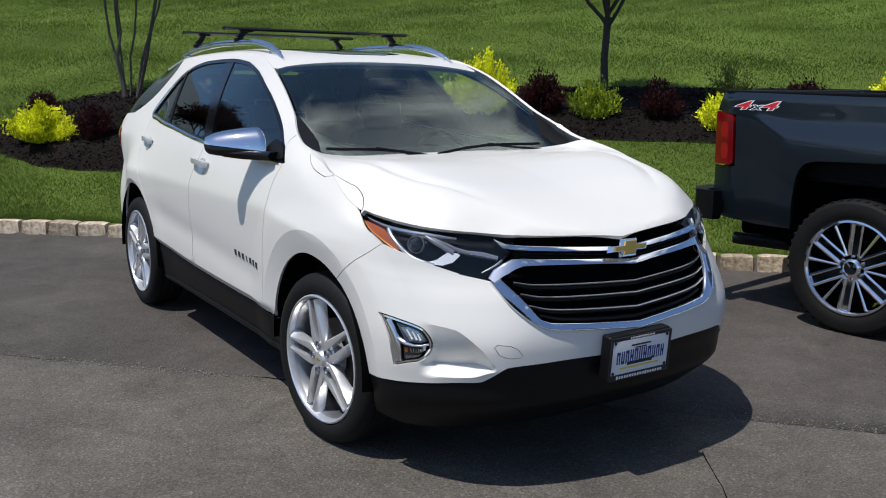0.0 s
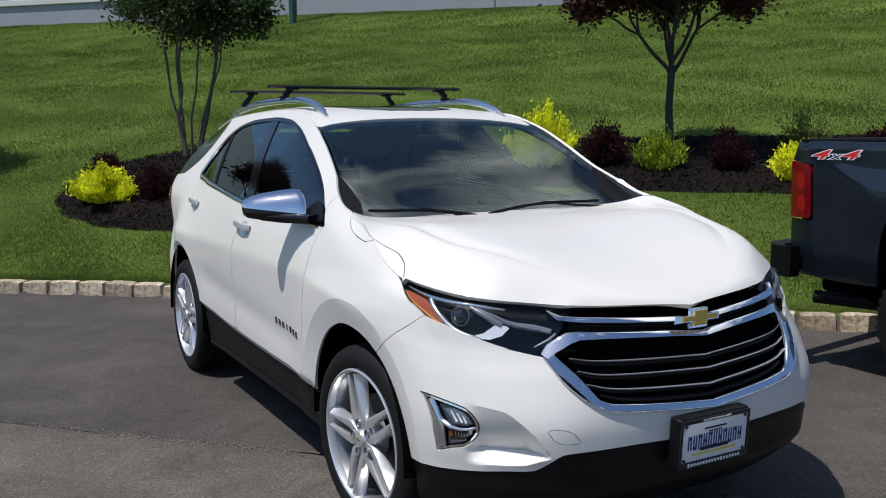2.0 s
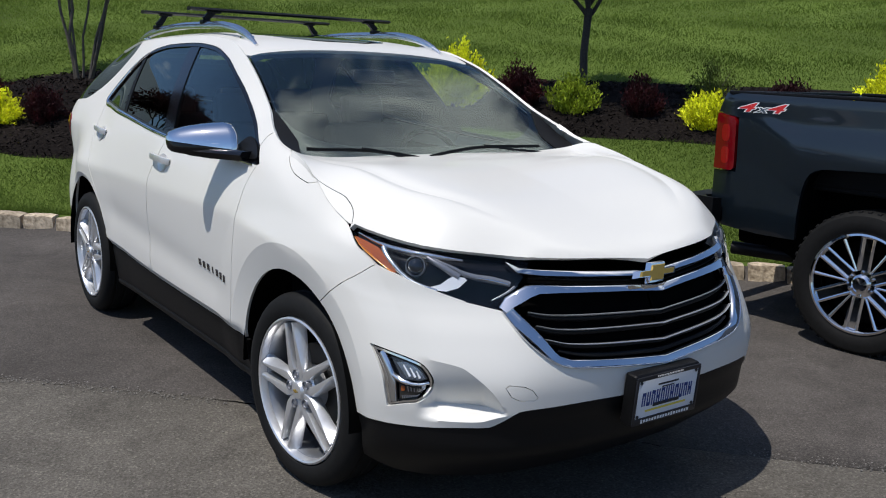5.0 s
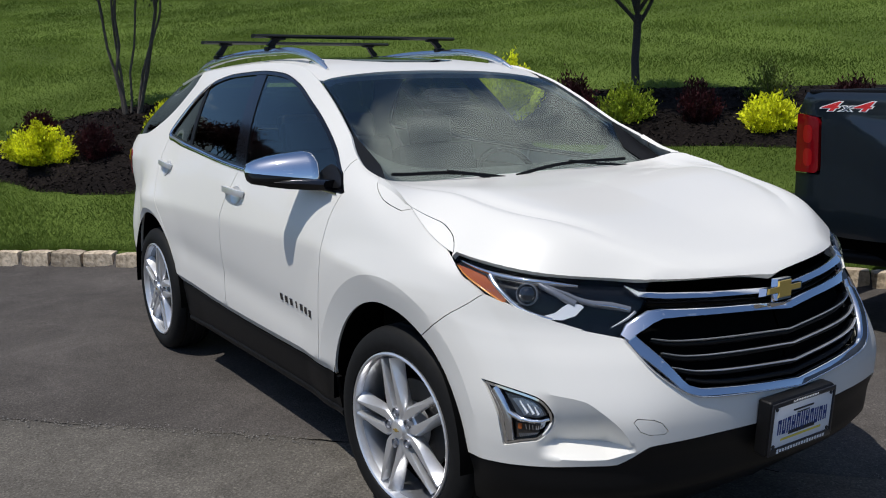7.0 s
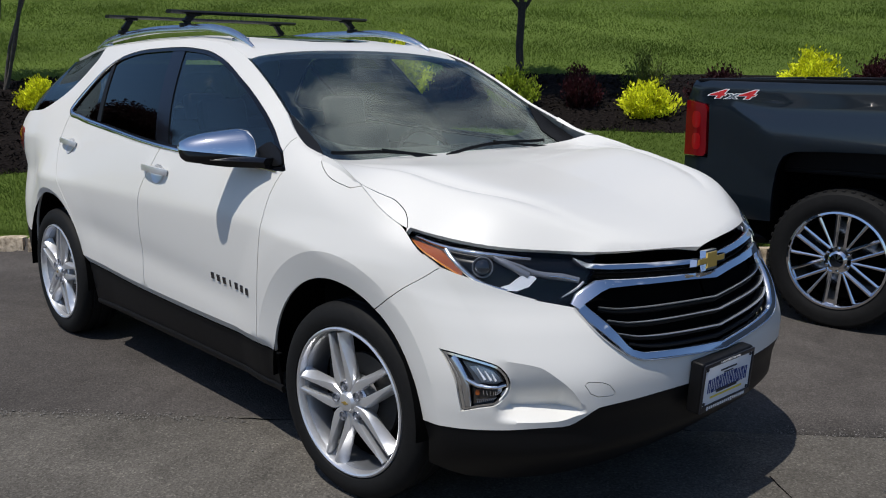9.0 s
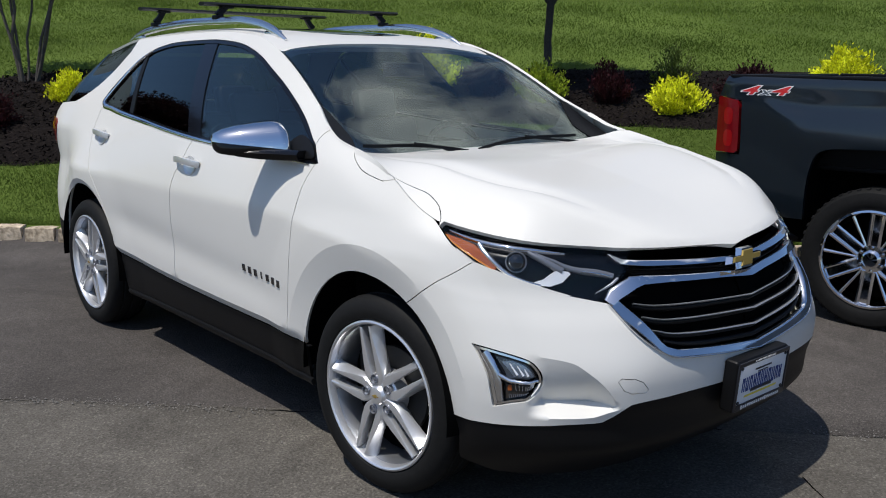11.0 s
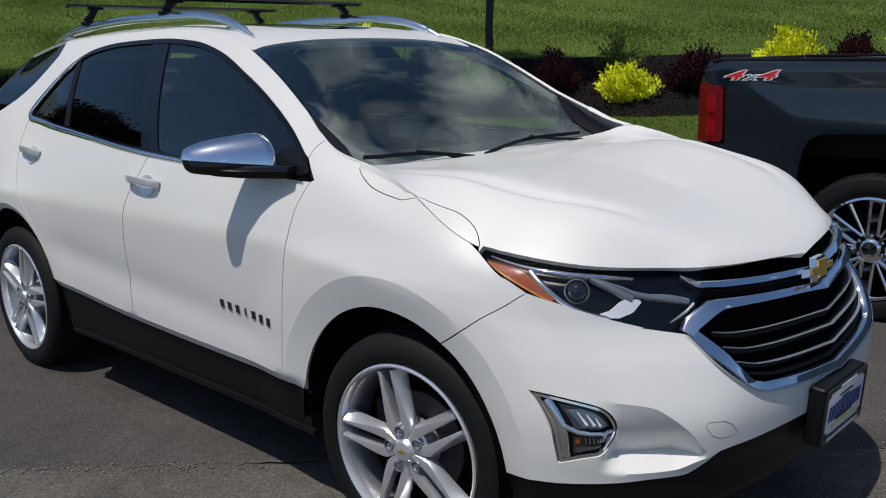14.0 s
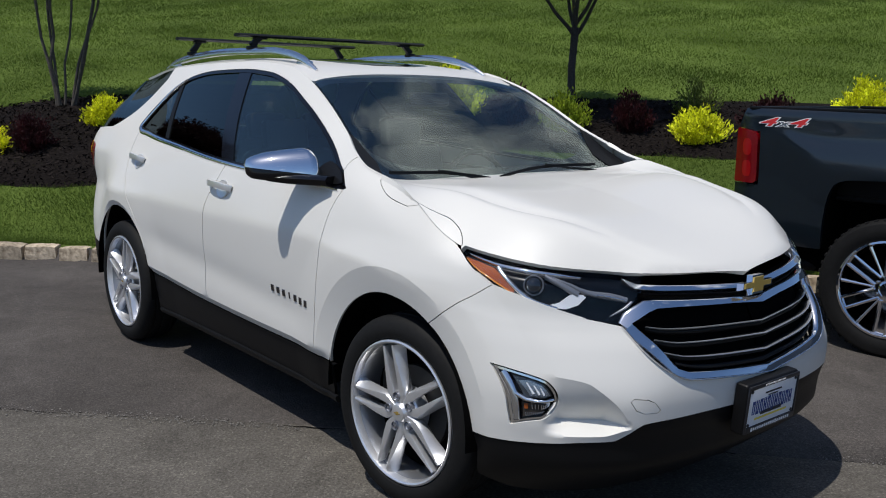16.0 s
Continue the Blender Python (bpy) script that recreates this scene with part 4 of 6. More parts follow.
def bz(y):
    return float(np.interp(y, [p[0] for p in BELT], [p[1] for p in BELT]))


def sill(a, b):
    return [(y, float(SILL_Z(y))) for y in np.linspace(a, b, 14).tolist()]


def headlight(side):
    shell = patch("headlight", skirt, LAMP, LAMP_BLACK, suv, "black headlight housing under a clear lens", side=side, step=.02, lift=-.034, depth=.02, gap=.001)
    marker = patch("amber_marker", skirt, [(-.203, .990), (-.25, .979), (-.295, .966), (-.322, .945), (-.362, .900), (-.357, .888), (-.30, .918), (-.24, .957)], AMBER, shell, "amber side marker", side=side, step=.012, lift=-.010, depth=.016)
    ribbon("marker_edge", [(-.212, .982), (-.245, .957), (-.30, .921), (-.352, .891)], [.003, .005, .005, .003], material("bright amber rim", (.62, .22, .02), .15, 0, coat=1) if side == 1 else bpy.data.materials["bright amber rim"], marker, side=side, thick=.004, lift=-.008)
    ribbon("chrome_brow", [(-.215, .995), (-.255, .984), (-.31, .973), (-.38, .966), (-.46, .960), (-.57, .948)], [.004, .009, .014, .013, .010, .004], CHROME, shell, side=side, thick=.006, lift=-.011)
    ribbon("chrome_bezel", [(-.305, .968), (-.330, .940), (-.360, .908), (-.388, .884), (-.42, .869), (-.49, .852)], [.018, .014, .013, .013, .012, .010], SATIN, shell, side=side, thick=.008, lift=-.013)
    ribbon("lamp_arm", [(-.452, .956), (-.495, .938), (-.530, .914), (-.562, .896)], [.010, .016, .020, .022], GUIDE, shell, side=side, thick=.008, lift=-.016)
    patch("reflector", skirt, [(-.462, .862), (-.500, .872), (-.525, .890), (-.545, .901), (-.580, .896), (-.588, .886), (-.560, .860), (-.52, .848), (-.485, .850)], BRIGHT, shell, side=side, step=.012, lift=-.011, depth=.012)
    guide = ribbon("light_guide", [(-.470, .955), (-.520, .938), (-.565, .912), (-.61, .897), (-.66, .890), (-.715, .878)], [.005, .009, .014, .019, .022, .017], GUIDE, shell, side=side, thick=.007, lift=-.018)
    ribbon("guide_tip", [(-.620, .893), (-.66, .888), (-.708, .877)], [.004, .009, .006], SATIN, guide, side=side, thick=.004, lift=-.0115)
    ribbon("guide_edge", [(-.728, .872), (-.700, .850), (-.655, .830)], [.008, .008, .003], GUIDE, guide, side=side, thick=.005, lift=-.016)
    p, n = skin(-.415, .922, -.034, side)
    face = n.to_track_quat("X", "Z").to_matrix().to_4x4()
    bm = bmesh.new()
    lathe(bm, [(.0, .026), (.012, .024), (.022, .017), (.028, .004)], 28)
    lens = part("projector", bm, material("projector glass", (.006, .008, .012), .03, 0, coat=1) if side == 1 else bpy.data.materials["projector glass"], shell)
    lens.matrix_basis = Matrix.Translation(p) @ face
    bm = bmesh.new()
    lathe(bm, [(.029, .008), (.031, .010), (.033, .008), (.033, -.01), (.029, -.01), (.029, .008)], 28)
    ring = part("projector_ring", bm, GUIDE, shell)
    ring.matrix_basis = Matrix.Translation(p) @ face
    cover = patch("lens", skirt, LAMP, CLEAR, shell, side=side, step=.025, lift=-.001, depth=0, gap=.001)
    cover.visible_shadow = False


FOG_BOWL = material("fog lamp bowl", (.30, .36, .46), .16, .8)
FOG_CAVE = material("dark fog lamp cavity", (.10, .115, .14), .2, .7)


def fog_lamp(side):
    seat = patch("fog_lamp", skirt, FOG, GLOSS_BLACK, suv, "chrome-framed fog lamp in a black gasket", side=side, step=.015, lift=-.020, depth=.02, gap=.001)
    inner = [(a * .955 - .0135, b * .955 + .0255) for a, b in FOG]
    mid = [(a * .86 - .0440, b * .86 + .0800) for a, b in FOG]
    patch("bezel", skirt, inner, CHROME, seat, side=side, step=.012, lift=-.004, holes=[mid], depth=.014, gap=0)
    ribbon("bezel_bar", fog_at([(-.234, .668), (-.242, .62), (-.250, .55), (-.255, .508)]), [.030, .030, .026, .020], SATIN, seat, side=side, thick=.008, lift=-.008)
    upper = fog_at([(-.256, .660)] + flow([(-.27, .659), (-.32, .650), (-.350, .634), (-.370, .600)], .015) + [(-.32, .594), (-.272, .592)])
    patch("lamp_cavity", skirt, upper, FOG_CAVE, seat, side=side, step=.02, lift=-.017, depth=0, gap=0)
    patch("reflector", skirt, fog_at([(-.268, .646), (-.300, .652), (-.332, .641), (-.350, .624), (-.362, .603), (-.290, .598)]), FOG_BOWL, seat, side=side, step=.015, lift=-.015, depth=.004, gap=0)
    for k in range(3):
        ribbon("facet", fog_at([(-.290 - .019 * k, .642 - .006 * k), (-.302 - .017 * k, .606)]), [.002, .007], BRIGHT, seat, side=side, thick=.003, lift=-.013)
    patch("fog_lens", skirt, upper, CLEAR, seat, side=side, step=.02, lift=-.008, depth=0)
    ribbon("divider", fog_at([(-.252, .600), (-.275, .585), (-.32, .583), (-.374, .590)]), [.016, .011, .009, .008], CHROME, seat, side=side, thick=.007, lift=-.008)
    lower = fog_at([(-.264, .572), (-.300, .573), (-.362, .580)] + flow([(-.364, .566), (-.335, .544), (-.29, .524), (-.268, .516)], .015))
    patch("turn_signal", skirt, lower, material("smoked lens", (.05, .045, .04), .2, .3), seat, side=side, step=.02, lift=-.015, depth=.004)
    patch("amber_bulb", skirt, rounded(fog_at([(-.270, .570), (-.286, .571), (-.287, .548), (-.271, .546)]), 2), AMBER, seat, side=side, step=.01, lift=-.011, depth=.005)
    for k in range(7):
        ribbon("rib", fog_at([(-.294 - .010 * k, .570), (-.297 - .009 * k, .552 + .001 * k)]), [.003, .003], SATIN, seat, side=side, thick=.003, lift=-.012)
    for k in range(12):
        ribbon("rib", fog_at([(-.277 - .0055 * k, .534 + .0012 * k), (-.280 - .0055 * k, .522 + .0022 * k)]), [.0018, .0018], GUIDE, seat, side=side, thick=.002, lift=-.012)
    patch("clear_corner", skirt, fog_at([(-.345, .578), (-.368, .580), (-.366, .560), (-.350, .556)]), BRIGHT, seat, side=side, step=.01, lift=-.012, depth=.004)


def door_handle(door, y, z, side):
    """A bright pull over a round cup."""
    cup, n = skin(y - .02, z - .012, .001, side)
    bm = bmesh.new()
    lathe(bm, [(.0, .0), (.035, .0005), (.046, .002), (.050, .0035), (.051, .0)], 32, Matrix.Diagonal((1, 1.15, .85, 1)))
    c = part("handle_cup", bm, HANDLE, door, "silver handle cup")
    c.matrix_basis = Matrix.Translation(cup) @ n.to_track_quat("X", "Z").to_matrix().to_4x4()
    path = [skin(y + d, z + .004 * a, o, side)[0] for d, a, o in ((.115, 1, .004), (.10, 1, .022), (.06, 1, .031), (0, .5, .034), (-.06, 0, .031), (-.10, -.5, .022), (-.112, -.6, .004))]
    bm = bmesh.new()
    sweep(bm, path, [(-.006, -.014), (.006, -.014), (.008, 0), (.006, .014), (-.006, .014), (-.008, 0)])
    part("door_handle", bm, HANDLE, door, "bright silver door handle", sharp=60)


for side in (1, -1):
    top = rim_line(-.195, -.035, 6, -.0022) + SIDE_SEAM + rim_line(.262, .425, 8)
    fender = arch(0, 10, 120.5) + SEAM[::-1] + LAMP_LOW[5:] + top[1:] + PILLAR_SEAM + [p for p in DLO[::-1] if p[0] < .455][:-1] + [(.405, 1.14)] + DOOR_FRONT[::-1]
    patch("fender", skirt, fender, WHITE, suv, side=side, step=.018, lines=[flare(0, 14, 135, 1.225)], gap=.0012, sharp=True)
    bumper = [(s_at(-.380, .402), .402)] + arch(0, 173, 121.5)[1:] + SEAM[::-1] + LAMP_LOW[::-1][3:] + GRILLE_OUT[1:] + BLACK_EDGE[::-1][:-1]
    TOW = rounded([(-.610, .591), (-.700, .580), (-.738, .535), (-.643, .540)], 1)
    patch("front_bumper", skirt, bumper, WHITE, suv, side=side, holes=[FOG] + ([TOW] if side == 1 else []), step=.010, lines=[SCOOP, [(a, SHELF) for a in np.linspace(-.41, -.605, 26).tolist()], [(a, float(LIP(a))) for a in np.linspace(-.41, -.628, 24).tolist()], flare(0, 110, 160, 1.225)], gap=.0012, sharp=True)
    if side == 1:
        patch("tow_cover", skirt, TOW, WHITE, suv, side=side, step=.02, gap=.001)
    lower = BLACK_EDGE + [(NOSE - .0022, .24)] + flow([(-1.2, .225), (-.7, .215), (-.30, .21)], .05) + [(s_at(-.375, .24), .24)]
    patch("lower_bumper", skirt, lower, BLACK_PLASTIC, suv, "black textured plastic lower bumper", side=side, lift=-.004)
    door = DOOR_FRONT + [(y, bz(y)) for y in np.linspace(.47, 1.38, 14).tolist()] + DOOR_GAP[::-1] + sill(1.53, .60)
    front_door = patch("front_door", skirt, door, WHITE, suv, side=side, step=.025, lines=[[(y, float(DOOR_LIP(y))) for y in np.linspace(.58, 1.56, 40).tolist()]], sharp=True)
    door = DOOR_GAP + [(y, bz(y)) for y in np.linspace(1.46, 2.68, 18).tolist()] + DOOR_REAR[::-1] + arch(2.725, 155, 163, 3) + sill(2.28, 1.62)
    rear_door = patch("rear_door", skirt, door, WHITE, suv, side=side, step=.025, lines=[[(y, float(DOOR_LIP(y))) for y in np.linspace(1.60, 2.32, 30).tolist()]], sharp=True)
    door_handle(front_door, 1.40, 1.055, side)
    door_handle(rear_door, 2.53, 1.10, side)
    around = arch(2.725, 4, 152) + DOOR_REAR + [p for p in DLO[::-1] if p[0] > .472] + PILLAR_SEAM[::-1] + rim_line(.425, 2.67, 44) + WRAP[::-1] + [(4.1022, 1.235), (4.1022, .80), (3.6, .80), (3.4, .60), (3.16, .50), (3.145, .43)]
    patch("body_side", skirt, around, WHITE, suv, side=side, step=.025, lines=[flare(2.725, 4, 150, 1.065)], sharp=True)
    patch("rear_quarter_window", skirt, WRAP + rim_line(2.70, 3.2, 8, .012) + [(3.5, 1.52), (4.1022, 1.52), (4.1022, 1.235)], DARK_GLASS, suv, "dark wrap-around rear glass", side=side, depth=0, gap=-.006, lift=-.006)
    patch("tail_lamp", skirt, rounded([(3.28, 1.11), (3.36, 1.155), (3.66, 1.13), (3.66, .98), (3.38, .97)], 2), RED_LENS, suv, "red tail lamp", side=side, lift=.008, step=.03, depth=.02)
    patch("rear_bumper", skirt, [(3.145, .425), (3.16, .495), (3.4, .595), (3.6, .795), (4.1022, .795), (4.1022, .29), (3.5, .29), (3.27, .31), (3.16, .36)], BLACK_PLASTIC, suv, side=side)
    clad = patch("sill_cladding", skirt, [(y, z - .004) for y, z in sill(.42, 2.31)] + arch(2.725, 164, 183, 4) + [(2.25, .25), (.47, .25)] + arch(0, -6, 8, 3), BLACK_PLASTIC, suv, "black plastic sill cladding", side=side, lift=-.003)
    ribbon("sill_lip", [(.44, .275), (1.2, .28), (2.26, .275)], [.03, .035, .03], BLACK_PLASTIC, clad, side=side, thick=.008, lift=.0)
    # windows: a black surround, three panes, a pillar cover and a bright strip below
    inner = shrunk(dense(DLO + BELT[::-1], .05), .016)
    whole = DLO + BELT[::-1]
    patch("window_surround", skirt, whole, GLOSS_BLACK, suv, side=side, lift=-.002, holes=[inner], step=.03, gap=.001)

    def cut(a0, a1, b0, b1):
        """The part of the window opening between two leaning lines."""
        q = np.array(inner)
        f0 = lambda z: a0 + (a1 - a0) * (z - 1.16) / .42
        f1 = lambda z: b0 + (b1 - b0) * (z - 1.16) / .42
        return [(float(min(max(s, f0(z)), f1(z))), float(z)) for s, z in dense(inner, .03)]
    for name, lim, mat in (("front_window", (-9, -9, 1.345, 1.605), SIDE_GLASS), ("rear_window", (1.46, 1.73, 2.165, 2.405), DARK_GLASS), ("quarter_window", (2.205, 2.44, 9, 9), DARK_GLASS)):
        patch(name, skirt, cut(*lim), mat, suv, side=side, depth=0, lift=-.008, gap=0)
    patch("pillar_cover", skirt, cut(1.34, 1.60, 1.465, 1.735), GLOSS_BLACK, suv, side=side, lift=-.004, gap=0, depth=.02)
    patch("window_divider", skirt, cut(2.16, 2.40, 2.21, 2.445), BLACK_PLASTIC, suv, side=side, lift=-.004, gap=0, depth=.01)
    ribbon("bright_strip", [(y, z - .004) for y, z in BELT[::3]] + [(2.70, 1.252)], [.016, .018, .022, .028], CHROME, suv, "chrome window strip", side=side, thick=.006, lift=.0)
    ribbon("bright_strip", [(2.70, 1.252), (2.735, 1.268), (2.725, 1.285), (2.57, 1.415), (2.44, 1.505), (2.34, 1.548)], [.028, .030, .030, .022, .012, .004], CHROME, suv, "chrome window strip", side=side, thick=.006, lift=.0)
    headlight(side)
    fog_lamp(side)
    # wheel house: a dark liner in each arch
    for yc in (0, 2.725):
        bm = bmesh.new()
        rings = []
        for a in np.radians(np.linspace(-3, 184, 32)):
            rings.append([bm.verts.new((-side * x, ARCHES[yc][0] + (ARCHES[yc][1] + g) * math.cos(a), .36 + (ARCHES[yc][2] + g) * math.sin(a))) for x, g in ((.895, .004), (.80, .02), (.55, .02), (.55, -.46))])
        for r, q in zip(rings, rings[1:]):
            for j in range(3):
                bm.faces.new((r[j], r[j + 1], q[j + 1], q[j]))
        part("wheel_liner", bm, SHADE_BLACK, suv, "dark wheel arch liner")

# the hood, windscreen and roof
def rim_xy(y):
    return float(np.interp(y, RIM_Y, RIM_X)) if y < 0 else float(EDGE_X(y))


def across(line):
    """A closed outline from its left half (x below 0), front to back."""
    return line + [(-x, y) for x, y in line[::-1] if x < -1e-4]


HOOD_SEAM = flow([(-.8365, -.272), (-.813, -.25), (-.796, -.21), (-.793, -.165), (-.804, -.12), (-.818, -.07), (-rim_xy(-.03), -.03)], .02)
HOOD_CORNER = flow([(-rim_xy(.25), .25), (-.772, .285), (-.73, .318), (-.66, .352)], .02)
hood_line = [(-float(EDGE_X(s) * ACROSS(s)), -.83 * float(AHEAD(s))) for s in np.linspace(NOSE, -.195, 30)] + HOOD_SEAM + [(-rim_xy(y) - .006, y) for y in np.linspace(.01, .235, 9)] + HOOD_CORNER + flow([(-.6, .376), (-.3, .415), (0, .428)], .05)
for side in (1, -1):
    patch("fender_top", hood_top, HOOD_SEAM + [(-rim_xy(y) - .003, y) for y in np.linspace(-.04, -.268, 12).tolist()], WHITE, suv, side=side, step=.015, gap=.0004, depth=.002)
    patch("fender_top", hood_top, HOOD_CORNER[:3][::-1] + [(-rim_xy(y) - .003, y) for y in np.linspace(.265, .46, 11).tolist()] + [(-rim_xy(y) + .012, y) for y in np.linspace(.46, .30, 9).tolist()], WHITE, suv, side=side, step=.015, gap=.0012, depth=.006)
    patch("hood_edge", skirt, SIDE_SEAM + [(a, b + .003) for a, b in rim_line(.235, -.01, 9)], WHITE, suv, side=side, step=.015, gap=.0012, depth=.006)
patch("hood", hood_top, across(hood_line), WHITE, suv, step=.014, depth=.02, lines=[[(k * float(RIDGE_X(y)), y) for y in np.linspace(-.60, .30, 46).tolist()] for k in (-1, 1)], sharp=True)
HEADER = [(-.6, 1.022), (-.57, 1.036), (-.45, 1.052), (-.25, 1.066), (0, 1.072)]
screen_line = flow([(0, .27), (-.3, .285), (-.6, .345), (-.73, .40)], .05) + [(-rim_xy(y) + .022, y) for y in np.linspace(.46, 1.0, 14)] + flow(HEADER, .05)
screen = patch("windscreen", screen_top, across(screen_line), SCREEN_GLASS, suv, "tinted windscreen reflecting clouds", step=.04, depth=0)
frit_in = across(flow([(0, .455), (-.3, .461), (-.54, .488), (-.64, .535)], .05) + [(-rim_xy(y) + .036, y) for y in np.linspace(.60, .96, 10)] + flow([(-.55, 1.0), (-.45, 1.014), (-.25, 1.028), (0, 1.034)], .05))
patch("screen_border", screen_top, across(screen_line), GLOSS_BLACK, screen, holes=[frit_in], step=.04, lift=-.006, depth=0, gap=.001)
for side in (1, -1):
    patch("screen_corner", screen_top, [(-.775, .285), (-.70, .325), (-.655, .47), (-.672, .53), (-.700, .60), (-.742, .50), (-.766, .43)], BLACK_PLASTIC, suv, "black plastic corner of the cowl", side=side, step=.03, lift=.004, depth=.008, gap=0)
roof_line = flow([(x, y + .009) for x, y in HEADER[::-1]], .05) + [(-rim_xy(y), y) for y in np.linspace(1.05, 3.2, 26)] + [(-.3, 3.29), (0, 3.32)]
sun_hole = rounded([(-.42, 1.255), (.42, 1.255), (.42, 2.62), (-.42, 2.62)], 2)
patch("roof", roof_top, across(roof_line), WHITE, suv, step=.035, holes=[sun_hole], depth=.015)
patch("sunroof", roof_top, sun_hole, DARK_GLASS, suv, "dark glass sunroof", step=.06, lift=-.003, depth=.01)
patch("cowl", hood_top, across(flow([(0, .44), (-.3, .425), (-.6, .365), (-.74, .315)], .05) + [(-.71, .52), (-.3, .60), (0, .61)]), BLACK_PLASTIC, suv, "black plastic cowl", step=.05, lift=-.035, depth=.02)

# grille
for side in (1, -1):
    grille = patch("grille", skirt, [(max(a, NOSE + .012), b) for a, b in [(NOSE - .0022, .925)] + rim_line(NOSE, -.79, 12, .006)[1:] + flow([(-.76, .90), (-.715, .845), (-.68, .805)], .02) + GRILLE_OUT], SHADE_BLACK, suv, "black grille mesh", side=side, lift=-.055, depth=0, gap=0)
ribbon("grille_frame", [(-.680, .800), (-.705, .822), (-.765, .856), (-.80, .862), (-.88, .860), (-1.0, .855), (-1.15, .848), (NOSE, .838)], [.034, .048, .044, .032, .027, .025, .025, .026], CHROME, suv, "chrome grille frame", thick=.016, lift=-.004, mirror=True, straight=True)
ribbon("grille_frame", [(-.690, .806), (-.712, .772), (-.795, .672), (-.815, .656), (-.86, .643), (-1.0, .632), (-1.15, .620), (NOSE, .610)], [.036, .044, .032, .028, .024, .022, .022, .022], CHROME, suv, "chrome grille frame", thick=.014, lift=-.006, mirror=True, straight=True)
ribbon("grille_rim", [(-.676, .798), (-.716, .72), (-.79, .655), (-.85, .632), (-1.0, .619), (NOSE, .598)], [.005, .006, .006, .006, .006, .006], SATIN, suv, thick=.010, lift=.0, mirror=True)
ribbon("upper_bar", [(-.705, .945), (-.745, .922), (-.83, .913), (-1.0, .903), (NOSE, .888)], [.010, .022, .024, .023, .022], CHROME, suv, "chrome upper grille bar", thick=.012, lift=-.014, mirror=True, straight=True)
for z0, z1, z2, s0 in ((.800, .790, .775, -.755), (.762, .748, .730, -.77), (.720, .702, .675, -.79), (.688, .672, .640, -.83)):
    if z0 > .7:
        ribbon("grille_bar", [(s0, z0), (s0 - .08, z1), (-1.05, (z1 + z2) / 2), (NOSE, z2)], [.003, .005, .005, .005], BAR, suv, "bright grille bar", thick=.005, lift=-.016, mirror=True)
    ribbon("grille_slat", [(s0, z0 - .004), (s0 - .08, z1 - .006), (-1.05, (z1 + z2) / 2 - .006), (NOSE, z2 - .006)], [.012, .018, .018, .018], BLACK_PLASTIC, suv, thick=.012, lift=-.035, mirror=True)
for z0, z2 in ((.90, .868), (.885, .857)):
    ribbon("grille_slat", [(-.78, z0), (-1.0, z0 - .012), (NOSE, z2)], [.006, .008, .008], BLACK_PLASTIC, suv, thick=.012, lift=-.035, mirror=True)


def outline_solid(bm, pts, depth, m, taper=.9):
    """A flat emblem with sloped sides."""
    cx, cy = sum(p[0] for p in pts) / len(pts), sum(p[1] for p in pts) / len(pts)
    low = [bm.verts.new(m @ Vector((x, 0, z))) for x, z in pts]
    high = [bm.verts.new(m @ Vector((cx + (x - cx) * taper, -depth, cy + (z - cy) * taper))) for x, z in pts]
    for i in range(len(pts)):
        j = (i + 1) % len(pts)
        bm.faces.new((low[i], low[j], high[j], high[i]))
    bm.faces.new(high)
    bm.faces.new(low[::-1])
    bmesh.ops.recalc_face_normals(bm, faces=bm.faces[:])


def cross_badge(w, h):
    a = w * .17
    return [(-w / 2, -h * .17), (-a - .02 * w, -h * .17), (-a - .06 * w, -h / 2), (a - .04 * w, -h / 2), (a, -h * .17), (w / 2 - .05 * w, -h * .17), (w / 2, h * .17), (a + .02 * w, h * .17), (a + .06 * w, h / 2), (-a + .04 * w, h / 2), (-a, h * .17), (-w / 2 + .05 * w, h * .17)]


bm = bmesh.new()
outline_solid(bm, cross_badge(.205, .070), .02, Matrix())
badge = part("emblem", bm, CHROME, suv, "gold and chrome cross emblem", smooth=False)
badge.matrix_basis = pose(-.012, -.862, .888, -14, 0, 0)
bm = bmesh.new()
outline_solid(bm, cross_badge(.180, .052), .005, Matrix())
gold = part("emblem_face", bm, GOLD, badge, smooth=False)
gold.matrix_basis = pose(0, -.019, 0)

# plate bracket and dealer plate
bm = bmesh.new()
box(bm, (.318, .05, .178), pose(0, .03, 0), .012, 3)
bracket = part("plate_bracket", bm, BLACK_PLASTIC, suv, "black plastic plate bracket")
bracket.matrix_basis = pose(-.032, -.985, .500, 4, 0, 0)
bm = bmesh.new()
box(bm, (.305, .004, .152), pose(0, .002, 0), .004, 2)
plate = part("dealer_plate", bm, PLATE, bracket, "white dealer plate with blue and dark bars")
plate.matrix_basis = pose(0, .003, 0)
bm = bmesh.new()
for x, z, w, h in ((0, .077, .312, .014), (0, -.073, .312, .022), (-.152, 0, .010, .152), (.152, 0, .010, .152)):
    box(bm, (w, .006, h), pose(x, .002, z), .002, 2)
rim = part("plate_frame", bm, material("plate frame", (.03, .032, .04), .3, .5), bracket, "dark plate frame")
